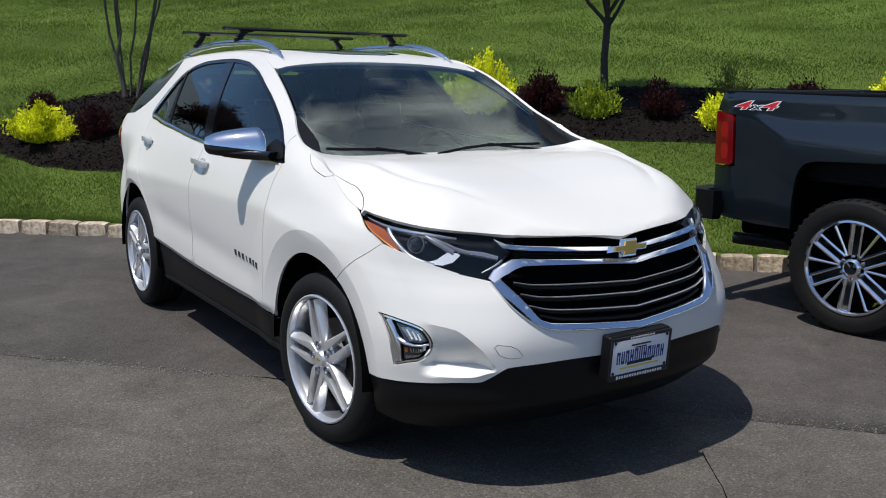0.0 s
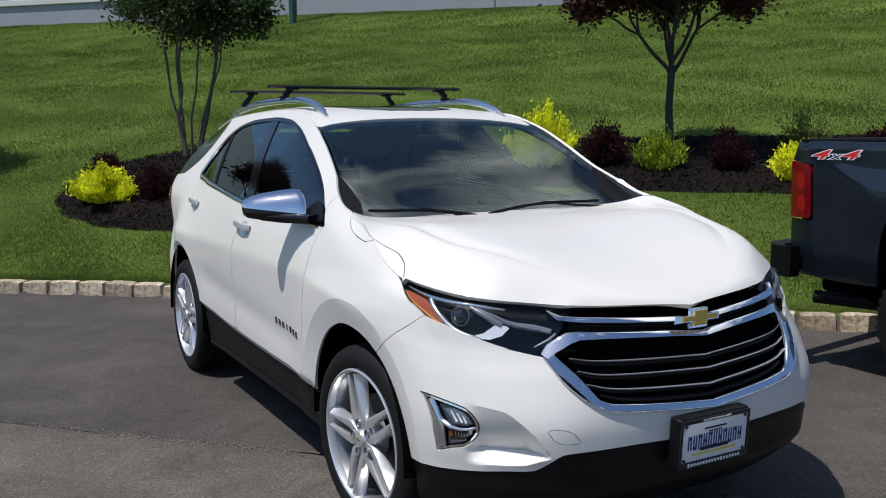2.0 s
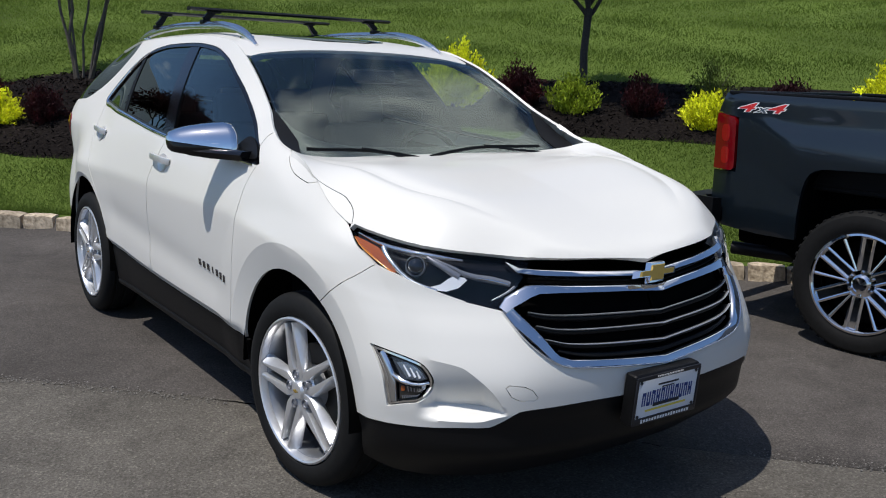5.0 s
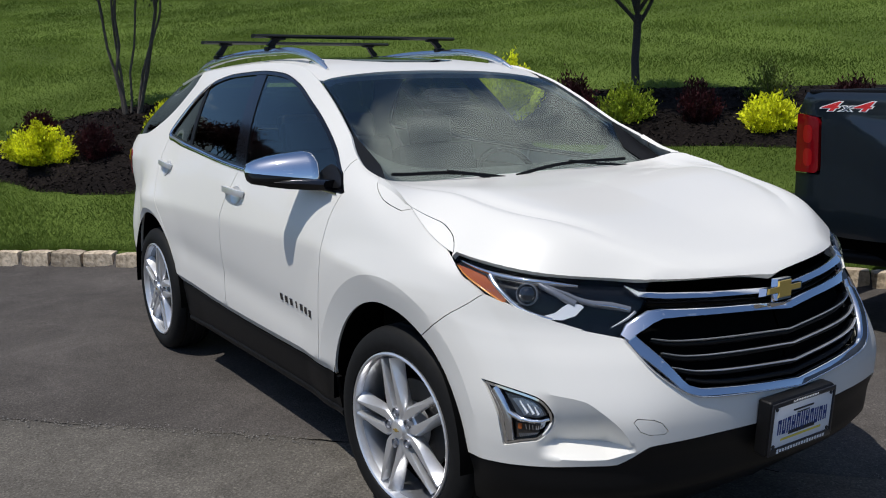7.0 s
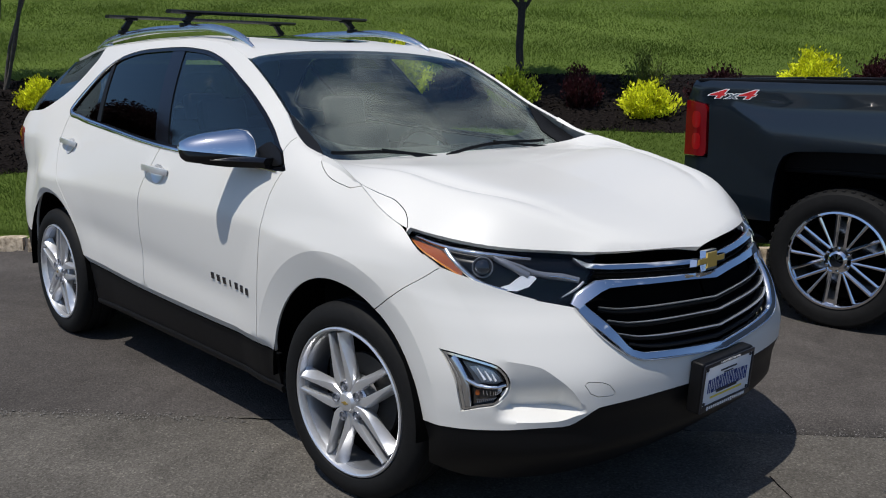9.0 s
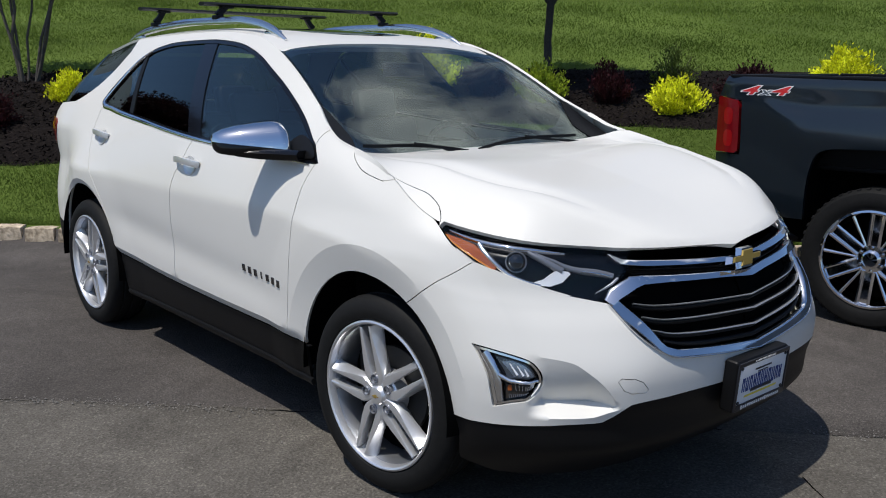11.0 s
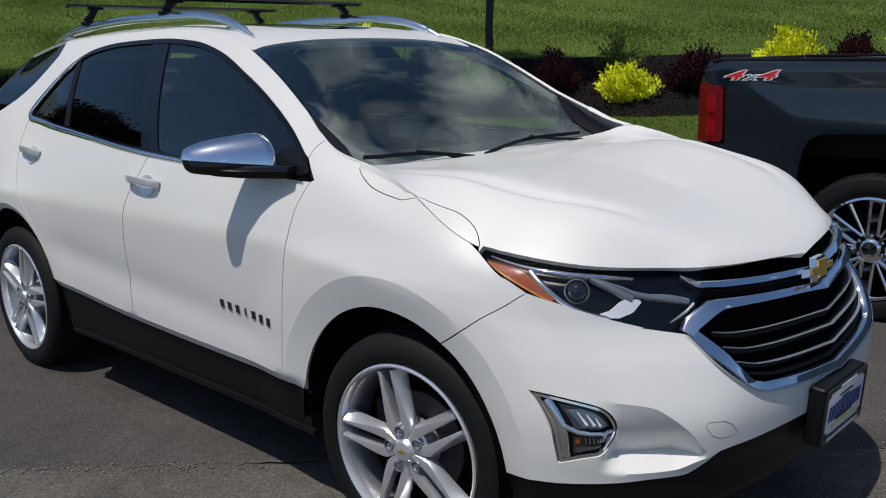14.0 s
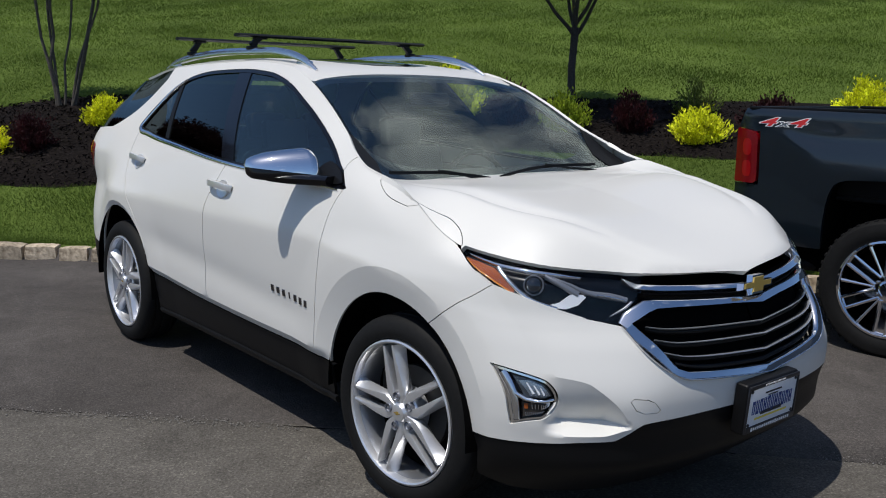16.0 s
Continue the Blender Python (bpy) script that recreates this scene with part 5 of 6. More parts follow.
for x, z, w, h, mat in ((0, .045, .10, .006, DARK_INK), (0, .034, .06, .004, DARK_INK), (0, -.024, .13, .012, DARK_INK), (0, -.040, .20, .007, YELLOW_INK)):
    bm = bmesh.new()
    box(bm, (w, .0016, h), pose(x, -.0008, z), .0004, 1)
    part("printed_bar", bm, mat, plate)
for i in range(11):
    bm = bmesh.new()
    h = .058 - .010 * abs(i - 5) / 5
    box(bm, (.0060, .0016, h), pose(-.118 + i * .0228, -.0008, .002), .001, 1)
    box(bm, (.0060, .0016, h), pose(-.107 + i * .0228, -.0008, .002), .001, 1)
    box(bm, (.0160, .0016, .012), pose(-.1125 + i * .0228, -.0008, .002 + (h / 2 - .006) * (1, -1, 1, 0, 1, -1, 0, 1, -1, 1, 0)[i]), .001, 1)
    part("printed_bar", bm, BLUE, plate)
for i in range(18):
    bm = bmesh.new()
    box(bm, (.0085, .0016, .0135 if i in (0, 11) else .0100), pose(-.115 + i * .0135, -.0016, -.073), .0004, 1)
    part("frame_bar", bm, WHITE_INK, rim)
for i in range(16):
    bm = bmesh.new()
    box(bm, (.0030, .0016, .006), pose(-.06 + i * .008, -.0016, .077), .0004, 1)
    part("frame_bar", bm, WHITE_INK, rim)
for x, z in ((-.135, .064), (.135, .064), (-.135, -.055), (.135, -.055)):
    bm = bmesh.new()
    rod(bm, (x, 0, z), (x, -.003, z), .006)
    part("plate_screw", bm, DARK_INK, plate)

# name badge on the right front door: seven plain dark-edged strokes
for i in range(7):
    p, n = skin(.895 - .048 * i, .662 - .0025 * i, .001, 1)
    bm = bmesh.new()
    w, h = (.022, .029) if i != 3 else (.008, .029)
    box(bm, (.006, w, h), pose(0, 0, 0), .001, 1)
    ob = part("name_badge", bm, material("badge metal", (.16, .16, .17), .25, 1.0) if i == 0 else bpy.data.materials["badge metal"], suv, "dark metal name badge stroke")
    ob.matrix_basis = Matrix.Translation(p) @ n.to_track_quat("-X", "Z").to_matrix().to_4x4()

# door mirrors
for side in (1, -1):
    bm = bmesh.new()
    shell = [(.0, .0)]
    rings = []
    # housing: a rounded block, blunt outside, open to the rear
    for x, sy, sz, cy, cz in ((-1.078, .010, .010, .800, 1.192), (-1.075, .030, .026, .796, 1.194), (-1.066, .052, .038, .788, 1.196), (-1.04, .070, .048, .774, 1.200), (-1.0, .082, .057, .745, 1.205), (-.94, .089, .064, .710, 1.209), (-.885, .090, .069, .678, 1.212), (-.862, .088, .069, .664, 1.212), (-.856, .078, .062, .660, 1.212)):
        rings.append([bm.verts.new((side * x, cy - .014 + .42 * sz * math.sin(a) + .68 * sy * math.copysign(abs(math.cos(a)) ** (.62 if math.cos(a) > 0 else .9), math.cos(a)), cz + sz * math.copysign(abs(math.sin(a)) ** .80, math.sin(a)))) for a in np.linspace(0, 2 * math.pi, 28, endpoint=False)])
    for r, q in zip(rings, rings[1:]):
        for j in range(28):
            bm.faces.new((r[j], r[(j + 1) % 28], q[(j + 1) % 28], q[j]))
    bm.faces.new(rings[0])
    bm.faces.new(rings[-1])
    bmesh.ops.recalc_face_normals(bm, faces=bm.faces[:])
    bmesh.ops.bisect_plane(bm, geom=bm.verts[:] + bm.edges[:] + bm.faces[:], plane_co=(side * -.86, 0, 1.176), plane_no=(side * .12, 0, 1))
    for f in bm.faces:
        f.material_index = 0 if f.calc_center_median().z - 1.176 > -.12 * (f.calc_center_median().x * side + .86) else 1
    low = bm.copy()
    bmesh.ops.delete(low, geom=[f for f in low.faces if f.material_index == 0], context="FACES")
    bmesh.ops.delete(bm, geom=[f for f in bm.faces if f.material_index == 1], context="FACES")
    for f in low.faces:
        f.material_index = 0
    mirror = part("door_mirror", bm, CHROME, suv, "door mirror with chrome cap and black base", sharp=60)
    part("mirror_base", low, GLOSS_BLACK, mirror, "black mirror base", sharp=60)
    bm = bmesh.new()
    sweep(bm, [(side * -1.045, .765, 1.176), (side * -.99, .735, 1.168), (side * -.92, .675, 1.164), (side * -.875, .60, 1.164), (side * -.840, .50, 1.166)], [(-.05, -.024), (.05, -.024), (.062, .0), (.05, .014), (-.05, .014), (-.062, 0)], sizes=[.55, .85, 1, 1, .95])
    part("mirror_arm", bm, GLOSS_BLACK, mirror, sharp=50)
    patch("mirror_foot", skirt, rounded([(.42, 1.145), (.66, 1.15), (.64, 1.20), (.58, 1.24), (.47, 1.20)], 2), BLACK_PLASTIC, mirror, side=side, lift=.004, depth=.02, step=.03)
    bm = bmesh.new()
    box(bm, (.12, .004, .085), pose(side * -.955, .745, 1.212, 0, 0, side * -24), .0015, 1)
    part("mirror_glass", bm, CHROME, mirror, "mirror glass")

# roof rails and cross bars
def roof_z(x, y):
    return float(deck(np.array([x]), np.array([y]), "roof")[0, 2])


for side in (1, -1):
    knots = ((1.14, .004), (1.20, .016), (1.28, .031), (1.40, .044), (1.6, .050), (2.0, .050), (2.4, .046), (2.75, .032), (2.90, .010))
    rx = curve((1.14, -.524), (1.4, -.514), (2.0, -.515), (2.9, -.500))
    rz = curve(*[(y, roof_z(float(rx(y)), y) + h) for y, h in knots])
    ys = np.linspace(1.14, 2.90, 54)
    bm = bmesh.new()
    sweep(bm, [(side * float(rx(y)), y, float(rz(y))) for y in ys], [(-.016, -.020), (.016, -.020), (.019, .004), (.008, .015), (-.010, .014), (-.019, .002)], sizes=np.interp(ys, (1.14, 1.24, 1.4, 2.6, 2.9), (.35, .8, 1.0, 1.0, .6)).tolist())
    rail = part("roof_rail", bm, SATIN, suv, "satin silver roof rail", sharp=60)
    for y in (1.26, 2.78):
        bm = bmesh.new()
        x, zr = float(rx(y)), roof_z(float(rx(y)), y)
        box(bm, (.024, .12, max(.02, float(rz(y)) - zr)), pose(side * x, y, (float(rz(y)) + zr) / 2 - .008), .006, 2)
        part("rail_foot", bm, SATIN, rail)
for y in (1.79, 2.52):
    rack = thing("roof_cross_bar", "black aero roof cross bar clamped to the rails", "roof rack", group="roof cross bars")
    zt = 1.778
    bm = bmesh.new()
    sweep(bm, [(x, y, zt) for x in np.linspace(-.60, .60, 9)], [(-.034, 0), (-.022, -.009), (.010, -.010), (.034, -.002), (.022, .008), (-.015, .010)])
    part("bar", bm, BLACK_PLASTIC, rack, sharp=60)
    for s2 in (-1, 1):
        bm = bmesh.new()
        x, zr = s2 * .514, roof_z(.514, y) + .050
        box(bm, (.044, .050, .022), pose(x, y, zr + .010), .006, 2)
        sweep(bm, [(x, y, zr + .02), (x - s2 * .022, y, zr + .045), (x - s2 * .05, y, zt - .006)], [(-.017, -.012), (.017, -.012), (.017, .012), (-.017, .012)], up=(0, 1, 0), sizes=[1.0, .85, .8])
        part("clamp_foot", bm, BLACK_PLASTIC, rack)
        bm = bmesh.new()
        box(bm, (.07, .034, .012), pose(x - s2 * .048, y, zt - .012), .004, 2)
        part("clamp_head", bm, BLACK_PLASTIC, rack)

# wipers
def screen_pt(x, y, lift):
    p = deck(np.array([x]), np.array([y]), "screen")[0]
    return Vector((p[0], p[1] - lift * .55, p[2] + lift * .8))


for x0, x1, y0, y1 in ((-.66, -.14, .395, .365), (-.08, .57, .370, .395)):
    bm = bmesh.new()
    sweep(bm, [screen_pt(x0 + (x1 - x0) * k, y0 + (y1 - y0) * k + .03 * math.sin(k * 3.1), .032) for k in np.linspace(0, 1, 12)], [(-.004, -.007), (.004, -.007), (.002, .006), (-.002, .006)])
    w = part("wiper", bm, BLACK_PLASTIC, suv, "black wiper blade and arm")
    bm = bmesh.new()
    xm = (x0 + x1) / 2
    sweep(bm, [screen_pt(xm, (y0 + y1) / 2 + .03, .042), screen_pt(xm + .12, (y0 + y1) / 2 + .012, .036), screen_pt(x1 + .02, y1 - .03, .016)], [(-.008, -.005), (.008, -.005), (.006, .005), (-.006, .005)])
    part("wiper_arm", bm, BLACK_PLASTIC, w)

# cabin
bm = bmesh.new()
box(bm, (1.58, 2.9, .06), pose(0, 1.9, .34), .02)
box(bm, (1.3, 3.9, .04), pose(0, 1.5, .25), .01)
box(bm, (1.55, .9, .5), pose(0, -.15, .60), .05)
# unseen block in the nose: keeps sun from leaking out below the headlights
box(bm, (1.12, .16, .38), pose(0, -.655, .59), .02)
box(bm, (1.5, .05, .75), pose(0, .40, .72), .02)
part("floor_pan", bm, SHADE_BLACK, suv, "dark floor and underside with an unseen light-blocking nose box")
# unseen panel added inside the tail, blocks light through the slit under the glass
bm = bmesh.new()
box(bm, (1.2, .03, .75), pose(0, 3.25, .86), .01)
part("tailgate_trim", bm, CABIN, suv, "unseen dark panel blocking light at the tail slit")
for side in (1, -1):
    bm = bmesh.new()
    box(bm, (.03, 2.2, .66), pose(side * .79, 1.62, .75), .01)
    part("door_trim", bm, CABIN, suv, "dark door trim")
bm = bmesh.new()
sweep(bm, [(-.72, .72, 1.02), (-.4, .66, 1.06), (0, .64, 1.07), (.4, .66, 1.08), (.72, .72, 1.03)], [(-.30, -.20), (.10, -.24), (.14, -.02), (.05, .03), (-.30, .02)])
part("dashboard", bm, CABIN, suv, "dark grey dashboard", sharp=60)
bm = bmesh.new()
ring = [Vector((.19 * math.cos(a), 0, .19 * math.sin(a))) for a in np.linspace(0, 2 * math.pi, 36, endpoint=False)]
sweep(bm, ring, circle(.015, 8), closed=True, up=(0, 1, 0))
box(bm, (.36, .03, .05), pose(0, .01, 0), .01)
box(bm, (.05, .03, .18), pose(0, .01, -.09), .01)
wheel_ob = part("steering_wheel", bm, BLACK_PLASTIC, suv, "black steering wheel")
wheel_ob.matrix_basis = pose(.38, .98, 1.03, -25, 0, 0)


def car_seat(x, y, wide):
    bm = bmesh.new()
    box(bm, (wide, .50, .16), pose(x, y, .58, 6), .06, 3)
    seat = part("seat", bm, SEATS, suv, "dark leather seat")
    bm = bmesh.new()
    box(bm, (wide, .14, .62), pose(x, y + .30, .90, -14), .06, 3)
    part("backrest", bm, SEATS, seat)
    for hx in ((x,) if wide < 1 else (x - .4, x, x + .4)):
        bm = bmesh.new()
        box(bm, (.25, .10, .17), pose(hx, y + .40, 1.27, -12), .04, 3)
        part("headrest", bm, SEATS, seat)


car_seat(-.38, 1.30, .50)
car_seat(.38, 1.30, .50)
car_seat(0, 2.20, 1.25)
bm = bmesh.new()
box(bm, (.24, .03, .065), pose(0, .96, 1.475, -10), .02, 3)
part("inner_mirror", bm, BLACK_PLASTIC, suv, "cabin mirror")
HEADLINER = material("pale headliner", (.45, .44, .42), .9)
patch("headliner", roof_top, across([(0, 1.15), (-.5, 1.19), (-.54, 1.4), (-.53, 3.0), (0, 3.05)]), HEADLINER, suv, step=.08, lift=-.05, depth=0, holes=[sun_hole])


# ---- wheels ----
IRON = material("dull iron", (.06, .058, .055), .5, .6)
def twin_spoke_wheel(meshes, parent, m, turn):
    """An alloy wheel of five spoke pairs, outer face at minus x."""
    if not meshes:
        R, rim_r = .36, .261
        bm = bmesh.new()
        lathe(bm, [(rim_r + .010, -.098), (rim_r + .018, -.111), (rim_r + .033, -.116), (R - .048, -.116), (R - .022, -.108), (R - .008, -.094), (R - .002, -.080), (R, -.062), (R - .007, -.058), (R - .007, -.050), (R, -.046), (R, -.010), (R - .007, -.006), (R - .007, .004), (R, .008), (R, .044), (R - .007, .048), (R - .007, .056), (R, .060), (R - .02, .10), (rim_r + .02, .105), (rim_r + .01, .09)], 80)
        meshes["tyre"] = bm
        bm = bmesh.new()
        lathe(bm, [(rim_r + .011, -.100), (rim_r + .010, -.111), (rim_r + .004, -.114), (rim_r - .002, -.110), (rim_r - .006, -.098), (rim_r - .008, -.084), (rim_r + .004, -.080)], 80)
        meshes["rim"] = bm
        bm = bmesh.new()
        lathe(bm, [(rim_r - .008, -.0845), (rim_r - .020, -.06), (rim_r - .026, .0), (rim_r - .03, .09), (rim_r + .01, .095)], 64)
        meshes["barrel"] = bm
        bm = bmesh.new()
        rings = []    # one blade of a pair: a flat face by the slot and a flank that widens towards the rim
        for z, slot, ridge, edge, x, fall in ((z, slot, slot + (ridge - slot) * k, slot + (edge - slot) * k, x, fall) for (z, slot, ridge, edge, x, fall), k in zip(((.030, .001, .018, .024, -.101, .004), (.060, .006, .036, .043, -.103, .006), (.080, .0125, .047, .055, -.104, .010), (.12, .0150, .046, .057, -.105, .018), (.16, .0160, .041, .056, -.106, .026), (.20, .0165, .035, .056, -.107, .031), (.232, .0170, .031, .058, -.107, .031), (.248, .0170, .029, .063, -.107, .028)), (1, 1, .94, .88, .84, .82, .86, .95))):
            rings.append([bm.verts.new((xx, y, z)) for xx, y in ((x + .040, slot + .004), (x + .008, slot), (x + .001, slot + .002), (x - .001, (slot + ridge) * .5), (x, ridge), (x + fall, edge - .001), (x + fall + .012, edge), (x + .046, edge - .010))])
        for r0, r1 in zip(rings, rings[1:]):
            for j in range(8):
                bm.faces.new((r0[j], r0[(j + 1) % 8], r1[(j + 1) % 8], r1[j]))
        bm.faces.new(rings[0])
        bm.faces.new(rings[-1])
        bmesh.ops.recalc_face_normals(bm, faces=bm.faces[:])
        meshes["spoke"] = bm
        bm = bmesh.new()
        lathe(bm, [(.0, -.116), (.020, -.1155), (.030, -.113), (.034, -.106), (.040, -.100), (.070, -.092), (.080, -.080), (.084, -.03)], 40)
        meshes["hub"] = bm
        bm = bmesh.new()
        lathe(bm, [(.0, -.106), (.007, -.105), (.0095, -.100), (.010, -.096), (.0135, -.096), (.0145, -.1085), (.0165, -.109), (.018, -.090)], 16)
        meshes["lug_nut"] = bm
        bm = bmesh.new()
        lathe(bm, [(.160, -.018), (.06, -.018), (.06, .0), (.160, .0), (.160, -.018)], 48)
        meshes["brake_disc"] = bm
        bm = bmesh.new()
        box(bm, (.05, .09, .17), pose(-.015, .125, .03), .015, 2)
        meshes["caliper"] = bm
        bm = bmesh.new()
        outline_solid(bm, cross_badge(.034, .013), .0015, pose(-.1165, 0, 0, 0, 0, -90))
        meshes["cap_badge"] = bm
        # black disc behind the spokes: paints in the wheel's inner shade, no real part
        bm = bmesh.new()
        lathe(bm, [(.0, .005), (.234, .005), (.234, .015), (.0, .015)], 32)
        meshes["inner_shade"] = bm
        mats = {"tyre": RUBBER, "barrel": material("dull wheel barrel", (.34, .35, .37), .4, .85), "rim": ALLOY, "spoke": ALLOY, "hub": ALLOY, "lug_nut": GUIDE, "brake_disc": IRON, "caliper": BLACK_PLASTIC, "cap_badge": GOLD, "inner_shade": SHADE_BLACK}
        for k, bm in list(meshes.items()):
            ob = part(k, bm, mats[k], sharp=30)
            meshes[k] = ob.data
            bpy.data.objects.remove(ob)
    w = new("wheel", meshes["rim"])
    tagged(w, "five twin-spoke machined alloy wheel with black tyre")
    w.parent, w.matrix_basis = parent, m

    def put(name, mm=Matrix()):
        ob = new(name, meshes[name])
        ob.parent, ob.matrix_basis = w, mm
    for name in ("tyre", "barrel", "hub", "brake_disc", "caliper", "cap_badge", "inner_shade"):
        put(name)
    for i in range(5):
        a = radians(72 * i + turn)
        rot = Matrix.Rotation(a, 4, "X")
        put("spoke", rot)
        put("spoke", rot @ Matrix.Scale(-1, 4, (0, 1, 0)))
        put("lug_nut", Matrix.Rotation(a, 4, "X") @ Matrix.Translation((0, 0, .060)))
    return w


suv_wheels = {}
for y, turn, steer in ((0, -15, 5.5), (2.725, 10, 0)):
    twin_spoke_wheel(suv_wheels, suv, pose(-.785, y, .36, 0, 0, steer), turn)
    twin_spoke_wheel(suv_wheels, suv, pose(.785, y, .36, 0, 0, 180 + steer), -turn)


# ---- the dark pickup: its rear axle is at its origin, its nose to minus y, its right side at minus x ----
truck = thing("pickup_truck", "dark blue-black pickup truck with chrome wheels", "truck", pose(3.491, -.115, 0, 0, 0, 5.71))


def truck_side(v, z):
    """The bed's outer face over v (metres ahead of the tail) and z: a bulging fender under a straight rail."""
    v, z = np.broadcast_arrays(np.asarray(v, float), np.asarray(z, float))
    line = np.interp(v, (-.2, .18, .30, .45, 3), (1.40, 1.32, 1.285, 1.275, 1.27))
    low = np.interp(v, (-.2, .18, .45, .9, 3), (1.28, 1.27, 1.10, 1.085, 1.05))
    k = np.clip((line - z) / np.maximum(line - low, .03), 0, 1)
    x = .965 + .035 * np.clip((z - 1.27) / .03, -1, 0) * 0 + .030 * np.sin(k * math.pi * .5) * np.clip((v - .12) / .25, 0, 1)
    x = x - .020 * np.clip((low - z) / .25, 0, 1) - .06 * np.clip((.75 - z) / .3, 0, 1) ** 2 - .015 * np.clip((z - 1.40) / .05, 0, 1) ** 2
    x = x - .07 * np.clip((.08 - v) / .25, 0, 1) ** 2
    return np.stack([-x, .876 - v, z], -1)


HOUSE = [(.462, .60), (.468, .80), (.49, .94), (.535, 1.015), (.62, 1.04), (1.10, 1.055), (1.20, 1.03), (1.26, .94), (1.285, .80), (1.295, .60)]
SIDE = [(-.17, .62), (-.17, .96), (.02, .96), (.02, 1.30), (-.155, 1.325), (-.10, 1.447)] + [(v, 1.447 - .014 * v) for v in np.arange(.1, 1.86, .15).tolist()] + [(1.86, .55), (1.30, .55)] + flow(HOUSE, .04)[::-1] + [(.46, .60), (.2, .595)]
IN = (0, .2, .9)
for side in (1, -1):
    patch("bed_side", truck_side, SIDE, TRUCK, truck, "dark glossy bed side", side=side, core=IN, step=.03, depth=.04, gap=.001)
    lamp = patch("tail_lamp", truck_side, [(-.160, .966), (-.01, .966), (.012, .985), (.014, 1.270), (-.005, 1.300), (-.13, 1.322), (-.15, 1.315), (-.165, .985)], RED_LENS, truck, "tall red tail lamp", side=side, core=IN, step=.03, lift=.012, depth=.05)
    for z in (1.20, 1.06):
        patch("lamp_bulb", truck_side, rounded([(-.10, z - .055), (-.03, z - .055), (-.03, z + .055), (-.10, z + .055)], 2), material("bright red lens", (.33, .006, .008), .15, 0, coat=.5), lamp, side=side, core=IN, step=.03, lift=.0135, depth=.002)
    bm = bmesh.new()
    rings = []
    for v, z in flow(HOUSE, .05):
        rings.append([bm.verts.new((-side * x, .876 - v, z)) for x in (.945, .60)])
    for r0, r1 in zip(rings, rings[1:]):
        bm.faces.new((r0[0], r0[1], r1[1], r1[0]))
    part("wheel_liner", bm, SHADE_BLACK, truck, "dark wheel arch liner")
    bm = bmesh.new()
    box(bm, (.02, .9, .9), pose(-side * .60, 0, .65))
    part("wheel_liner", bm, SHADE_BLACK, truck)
bm = bmesh.new()
box(bm, (.03, 1.98, .022), pose(-.932, -.04, 1.448), .008, 2)
box(bm, (.03, 1.98, .022), pose(.932, -.04, 1.448), .008, 2)
box(bm, (1.76, .03, .025), pose(0, .955, 1.445), .010, 2)
part("bed_rail_cap", bm, BLACK_PLASTIC, truck, "black bed rail cap")
bm = bmesh.new()
box(bm, (1.68, 1.9, .04), pose(0, -.04, .92), .01)
box(bm, (.05, 1.9, .50), pose(-.835, -.04, 1.18), .01)
box(bm, (.05, 1.9, .50), pose(.835, -.04, 1.18), .01)
box(bm, (1.86, .05, .55), pose(0, -.98, 1.16), .01)
part("bed_liner", bm, BLACK_PLASTIC, truck, "black bed liner")
bm = bmesh.new()
box(bm, (1.66, .05, .52), pose(0, .985, 1.18), .02, 3)
part("tailgate", bm, TRUCK, truck)
bm = bmesh.new()
sweep(bm, [(-.99, .93, .70), (-.985, 1.05, .70), (-.90, 1.12, .70), (0, 1.16, .70), (.90, 1.12, .70), (.985, 1.05, .70), (.99, .93, .70)], [(-.05, -.10), (.04, -.10), (.05, .0), (.04, .085), (-.05, .095)])
part("rear_bumper", bm, BLACK_PLASTIC, truck, "black rear bumper", sharp=50)
bm = bmesh.new()
box(bm, (1.6, 5.2, .25), pose(0, -1.9, .55), .05)
box(bm, (1.2, .9, .2), pose(0, .55, .55), .05)
part("underbody", bm, SHADE_BLACK, truck, "dark chassis")
bm = bmesh.new()
rod(bm, (-.72, .35, .46), (-.84, .88, .465), .042, n=16)
part("exhaust_tip", bm, BLACK_PLASTIC, truck, "dark exhaust pipe")
# cab and nose
bm = bmesh.new()
rows = []
for y, w, top, bot in ((-1.02, .95, 1.44, .45), (-1.5, .985, 1.30, .42), (-2.9, .985, 1.28, .42), (-3.3, .985, 1.26, .5), (-4.3, .97, 1.22, .5), (-4.62, .90, 1.12, .5)):
    rows.append([bm.verts.new((sx * w * k, y, z)) for sx, k, z in ((-1, .93, bot), (-1, 1, (bot + top) / 2), (-1, .96, top - .04), (-1, .88, top), (1, .88, top), (1, .96, top - .04), (1, 1, (bot + top) / 2), (1, .93, bot))])
for r0, r1 in zip(rows, rows[1:]):
    for j in range(8):
        bm.faces.new((r0[j], r0[(j + 1) % 8], r1[(j + 1) % 8], r1[j]))
bm.faces.new(rows[0])
bm.faces.new(rows[-1])
bmesh.ops.recalc_face_normals(bm, faces=bm.faces[:])
part("cab", bm, TRUCK, truck, "dark cab and hood")
bm = bmesh.new()
rows = []
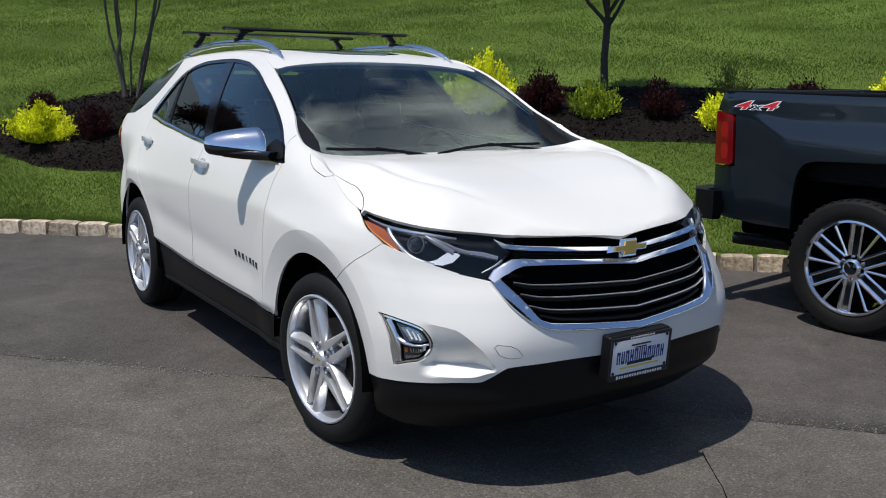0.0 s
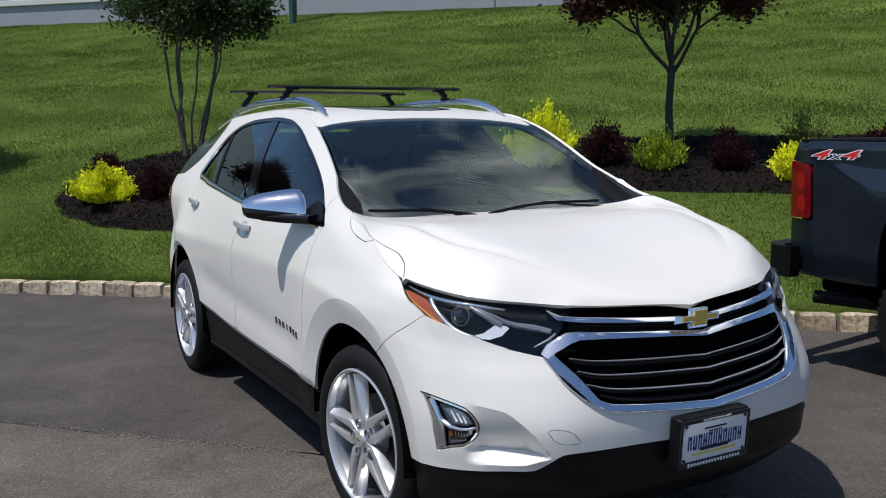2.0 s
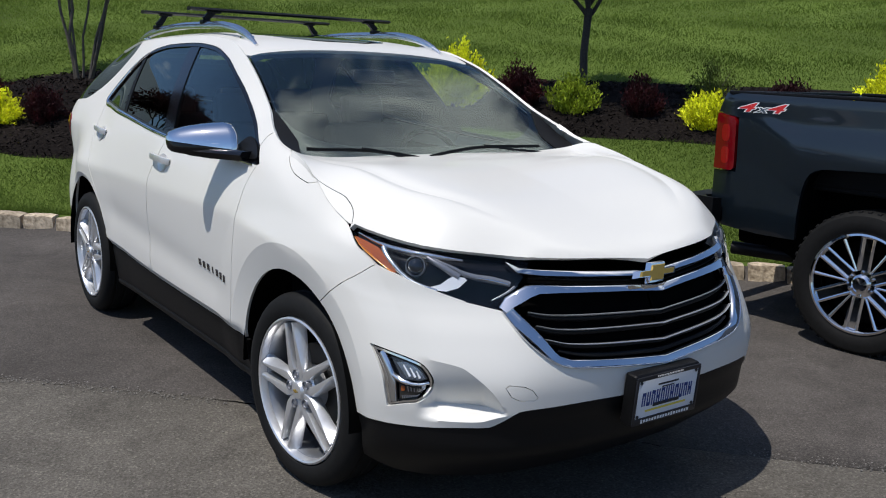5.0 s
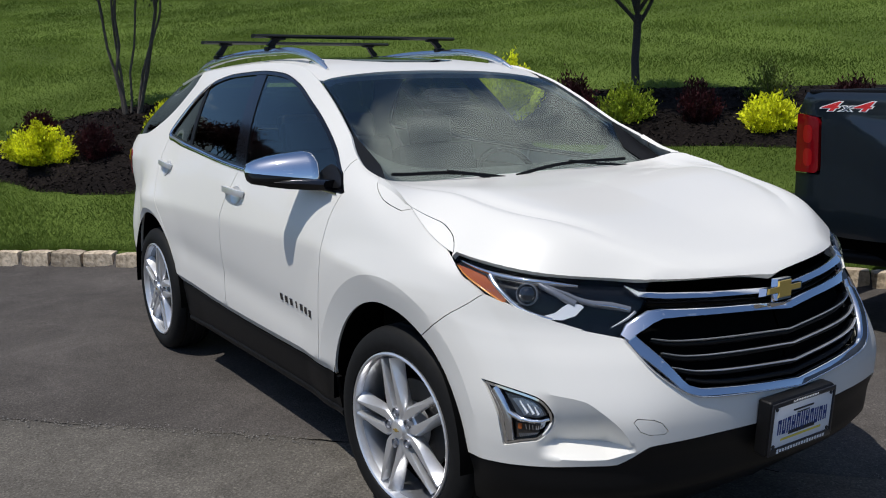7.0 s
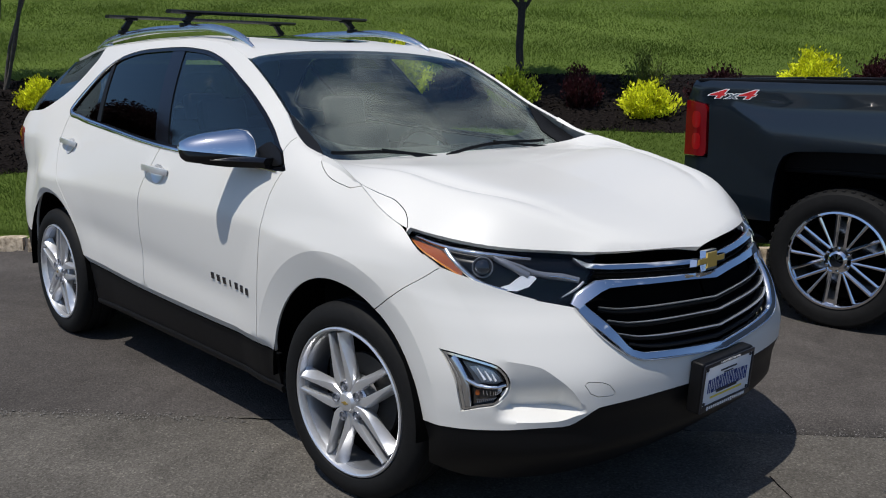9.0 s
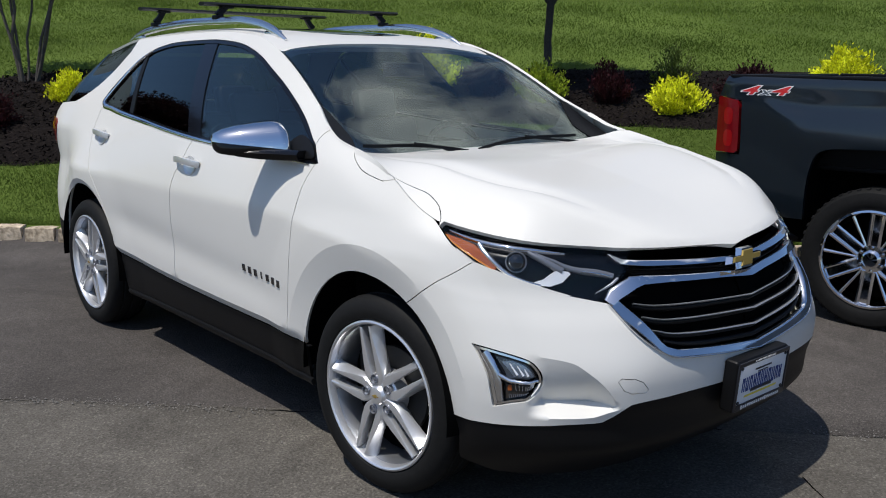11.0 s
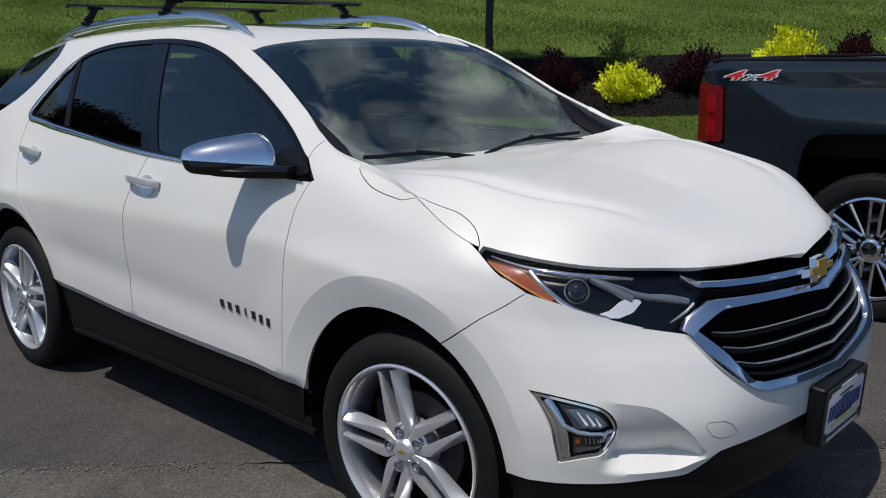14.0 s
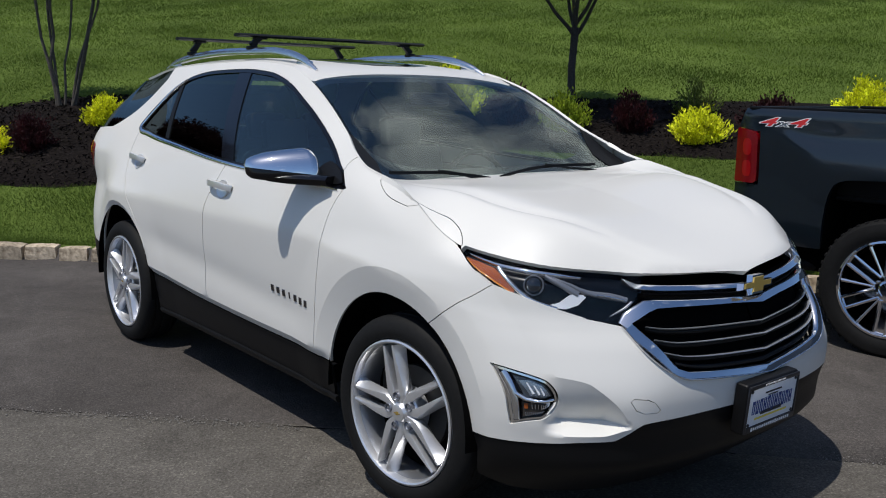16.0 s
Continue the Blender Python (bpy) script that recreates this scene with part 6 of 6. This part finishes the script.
for y, w, top in ((-1.04, .80, 1.30), (-1.12, .74, 1.80), (-1.3, .72, 1.87), (-2.4, .72, 1.88), (-2.6, .72, 1.85), (-3.25, .84, 1.28)):
    rows.append([bm.verts.new((sx * x, y, z)) for sx, x, z in ((-1, .90, 1.26), (-1, w + .03, top - .07), (-1, w - .06, top), (1, w - .06, top), (1, w + .03, top - .07), (1, .90, 1.26))])
for r0, r1 in zip(rows, rows[1:]):
    for j in range(6):
        bm.faces.new((r0[j], r0[(j + 1) % 6], r1[(j + 1) % 6], r1[j]))
bm.faces.new(rows[0])
bm.faces.new(rows[-1])
bmesh.ops.recalc_face_normals(bm, faces=bm.faces[:])
part("cab_roof", bm, TRUCK, truck)
bm = bmesh.new()
box(bm, (1.3, .01, .34), pose(0, -1.045, 1.55, 5), .003)
part("rear_window", bm, GLOSS_BLACK, truck, "dark rear window")

# the side decal, red with a white edge
for text, size, x0, mat, d in (("4", .076, 0, RED_INK, 0), ("x", .060, .130, SATIN, 0), ("4", .076, .190, RED_INK, 0)):
    for out in (1, 0):
        cu = bpy.data.curves.new("decal", "FONT")
        cu.body, cu.size, cu.extrude, cu.shear, cu.offset = text, size, .0006 + .0004 * (1 - out), .35, (.0045 if out else .001)
        tmp = new("decal", cu)
        me = bpy.data.meshes.new_from_object(tmp.evaluated_get(bpy.context.evaluated_depsgraph_get()))
        bpy.data.objects.remove(tmp)
        me.materials.clear()
        me.materials.append(WHITE_INK if out else mat)
        ob = new("decal", me)
        ob.parent = truck
        ob.matrix_basis = pose(-.9675 - .0010 * (1 - out), .876 - .004 - x0, 1.338, 90, 0, -90) @ Matrix.Diagonal((2.7 if text == '4' else 2.0, 1, 1, 1))
        tagged(ob, "white decal edge" if out else "red and silver four by four decal")


def chrome_wheel(meshes, parent, m):
    """A wide chrome wheel with paired bars, on a deep-treaded tyre."""
    if not meshes:
        R, q = .415, .285
        bm = bmesh.new()
        lathe(bm, [(q + .004, -.115), (q + .03, -.130), (R - .06, -.132), (R - .025, -.124), (R - .008, -.105), (R, -.08), (R, .08), (R - .02, .12), (q, .12)], 80)
        meshes["tyre"] = (bm, RUBBER)
        bm = bmesh.new()
        box(bm, (.060, .022, .014), pose(-.078, 0, R - .0055), .002, 1)
        box(bm, (.06, .024, .014), pose(.0, .012, R - .0045), .002, 1)
        meshes["tread_block"] = (bm, RUBBER)
        bm = bmesh.new()
        lathe(bm, [(q + .006, -.112), (q + .006, -.126), (q - .006, -.130), (q - .016, -.118), (q - .024, -.09), (q - .04, .1)], 80)
        meshes["rim"] = (bm, CHROME)
        bm = bmesh.new()
        sweep(bm, [(-.100, .030, .075), (-.106, .031, .16), (-.114, .034, .272)], [(-.007, -.03), (.007, -.03), (.0085, .003), (.002, .007), (-.0085, .003)], up=(-1, 0, 0))
        meshes["spoke"] = (bm, CHROME)
        bm = bmesh.new()
        sweep(bm, [(-.088, 0, .072), (-.093, 0, .16), (-.098, 0, .272)], [(-.030, -.006), (.030, -.006), (.030, .004), (-.030, .004)], up=(-1, 0, 0), sizes=[.95, 1.0, 1.08])
        meshes["spoke_plate"] = (bm, CHROME)
        bm = bmesh.new()
        sweep(bm, [(-.094, 0, .078), (-.099, 0, .16), (-.108, 0, .274)], [(-.010, -.02), (.010, -.02), (.008, .004), (0, .008), (-.008, .004)], up=(-1, 0, 0), sizes=[.8, .9, 1.25])
        meshes["thin_spoke"] = (bm, CHROME)
        bm = bmesh.new()
        lathe(bm, [(.0, -.118), (.040, -.116), (.052, -.108), (.055, -.094), (.088, -.092), (.094, -.06)], 40)
        meshes["hub"] = (bm, CHROME)
        bm = bmesh.new()
        lathe(bm, [(.0, -.108), (.008, -.106), (.010, -.09)], 8)
        meshes["lug_nut"] = (bm, CHROME)
        # flat black disc standing in for the shade seen between the chrome bars
        bm = bmesh.new()
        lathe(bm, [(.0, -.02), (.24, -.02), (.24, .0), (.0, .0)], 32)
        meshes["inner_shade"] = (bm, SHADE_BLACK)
        for k, (bm, mat) in list(meshes.items()):
            ob = part(k, bm, mat, sharp=30)
            meshes[k] = ob.data
            bpy.data.objects.remove(ob)
    w = tagged(new("wheel", meshes["rim"]), "chrome multi-spoke wheel with a black all-terrain tyre")
    w.parent, w.matrix_basis = parent, m

    def put(name, mm=Matrix()):
        ob = new(name, meshes[name])
        ob.parent, ob.matrix_basis = w, mm
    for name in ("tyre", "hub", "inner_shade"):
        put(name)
    for i in range(6):
        put("lug_nut", Matrix.Rotation(radians(60 * i), 4, "X") @ Matrix.Translation((0, 0, .07)))
    for i in range(6):
        rot = Matrix.Rotation(radians(60 * i + 4), 4, "X")
        put("spoke", rot)
        put("spoke", rot @ Matrix.Scale(-1, 4, (0, 1, 0)))
        put("spoke_plate", rot)
        put("thin_spoke", Matrix.Rotation(radians(60 * i + 34), 4, "X"))
    for i in range(48):
        put("tread_block", Matrix.Rotation(radians(7.5 * i), 4, "X"))


truck_wheels = {}
for y in (0, -3.645):
    chrome_wheel(truck_wheels, truck, pose(-.845, y, .415))
    chrome_wheel(truck_wheels, truck, pose(.845, y, .415, 0, 0, 180))
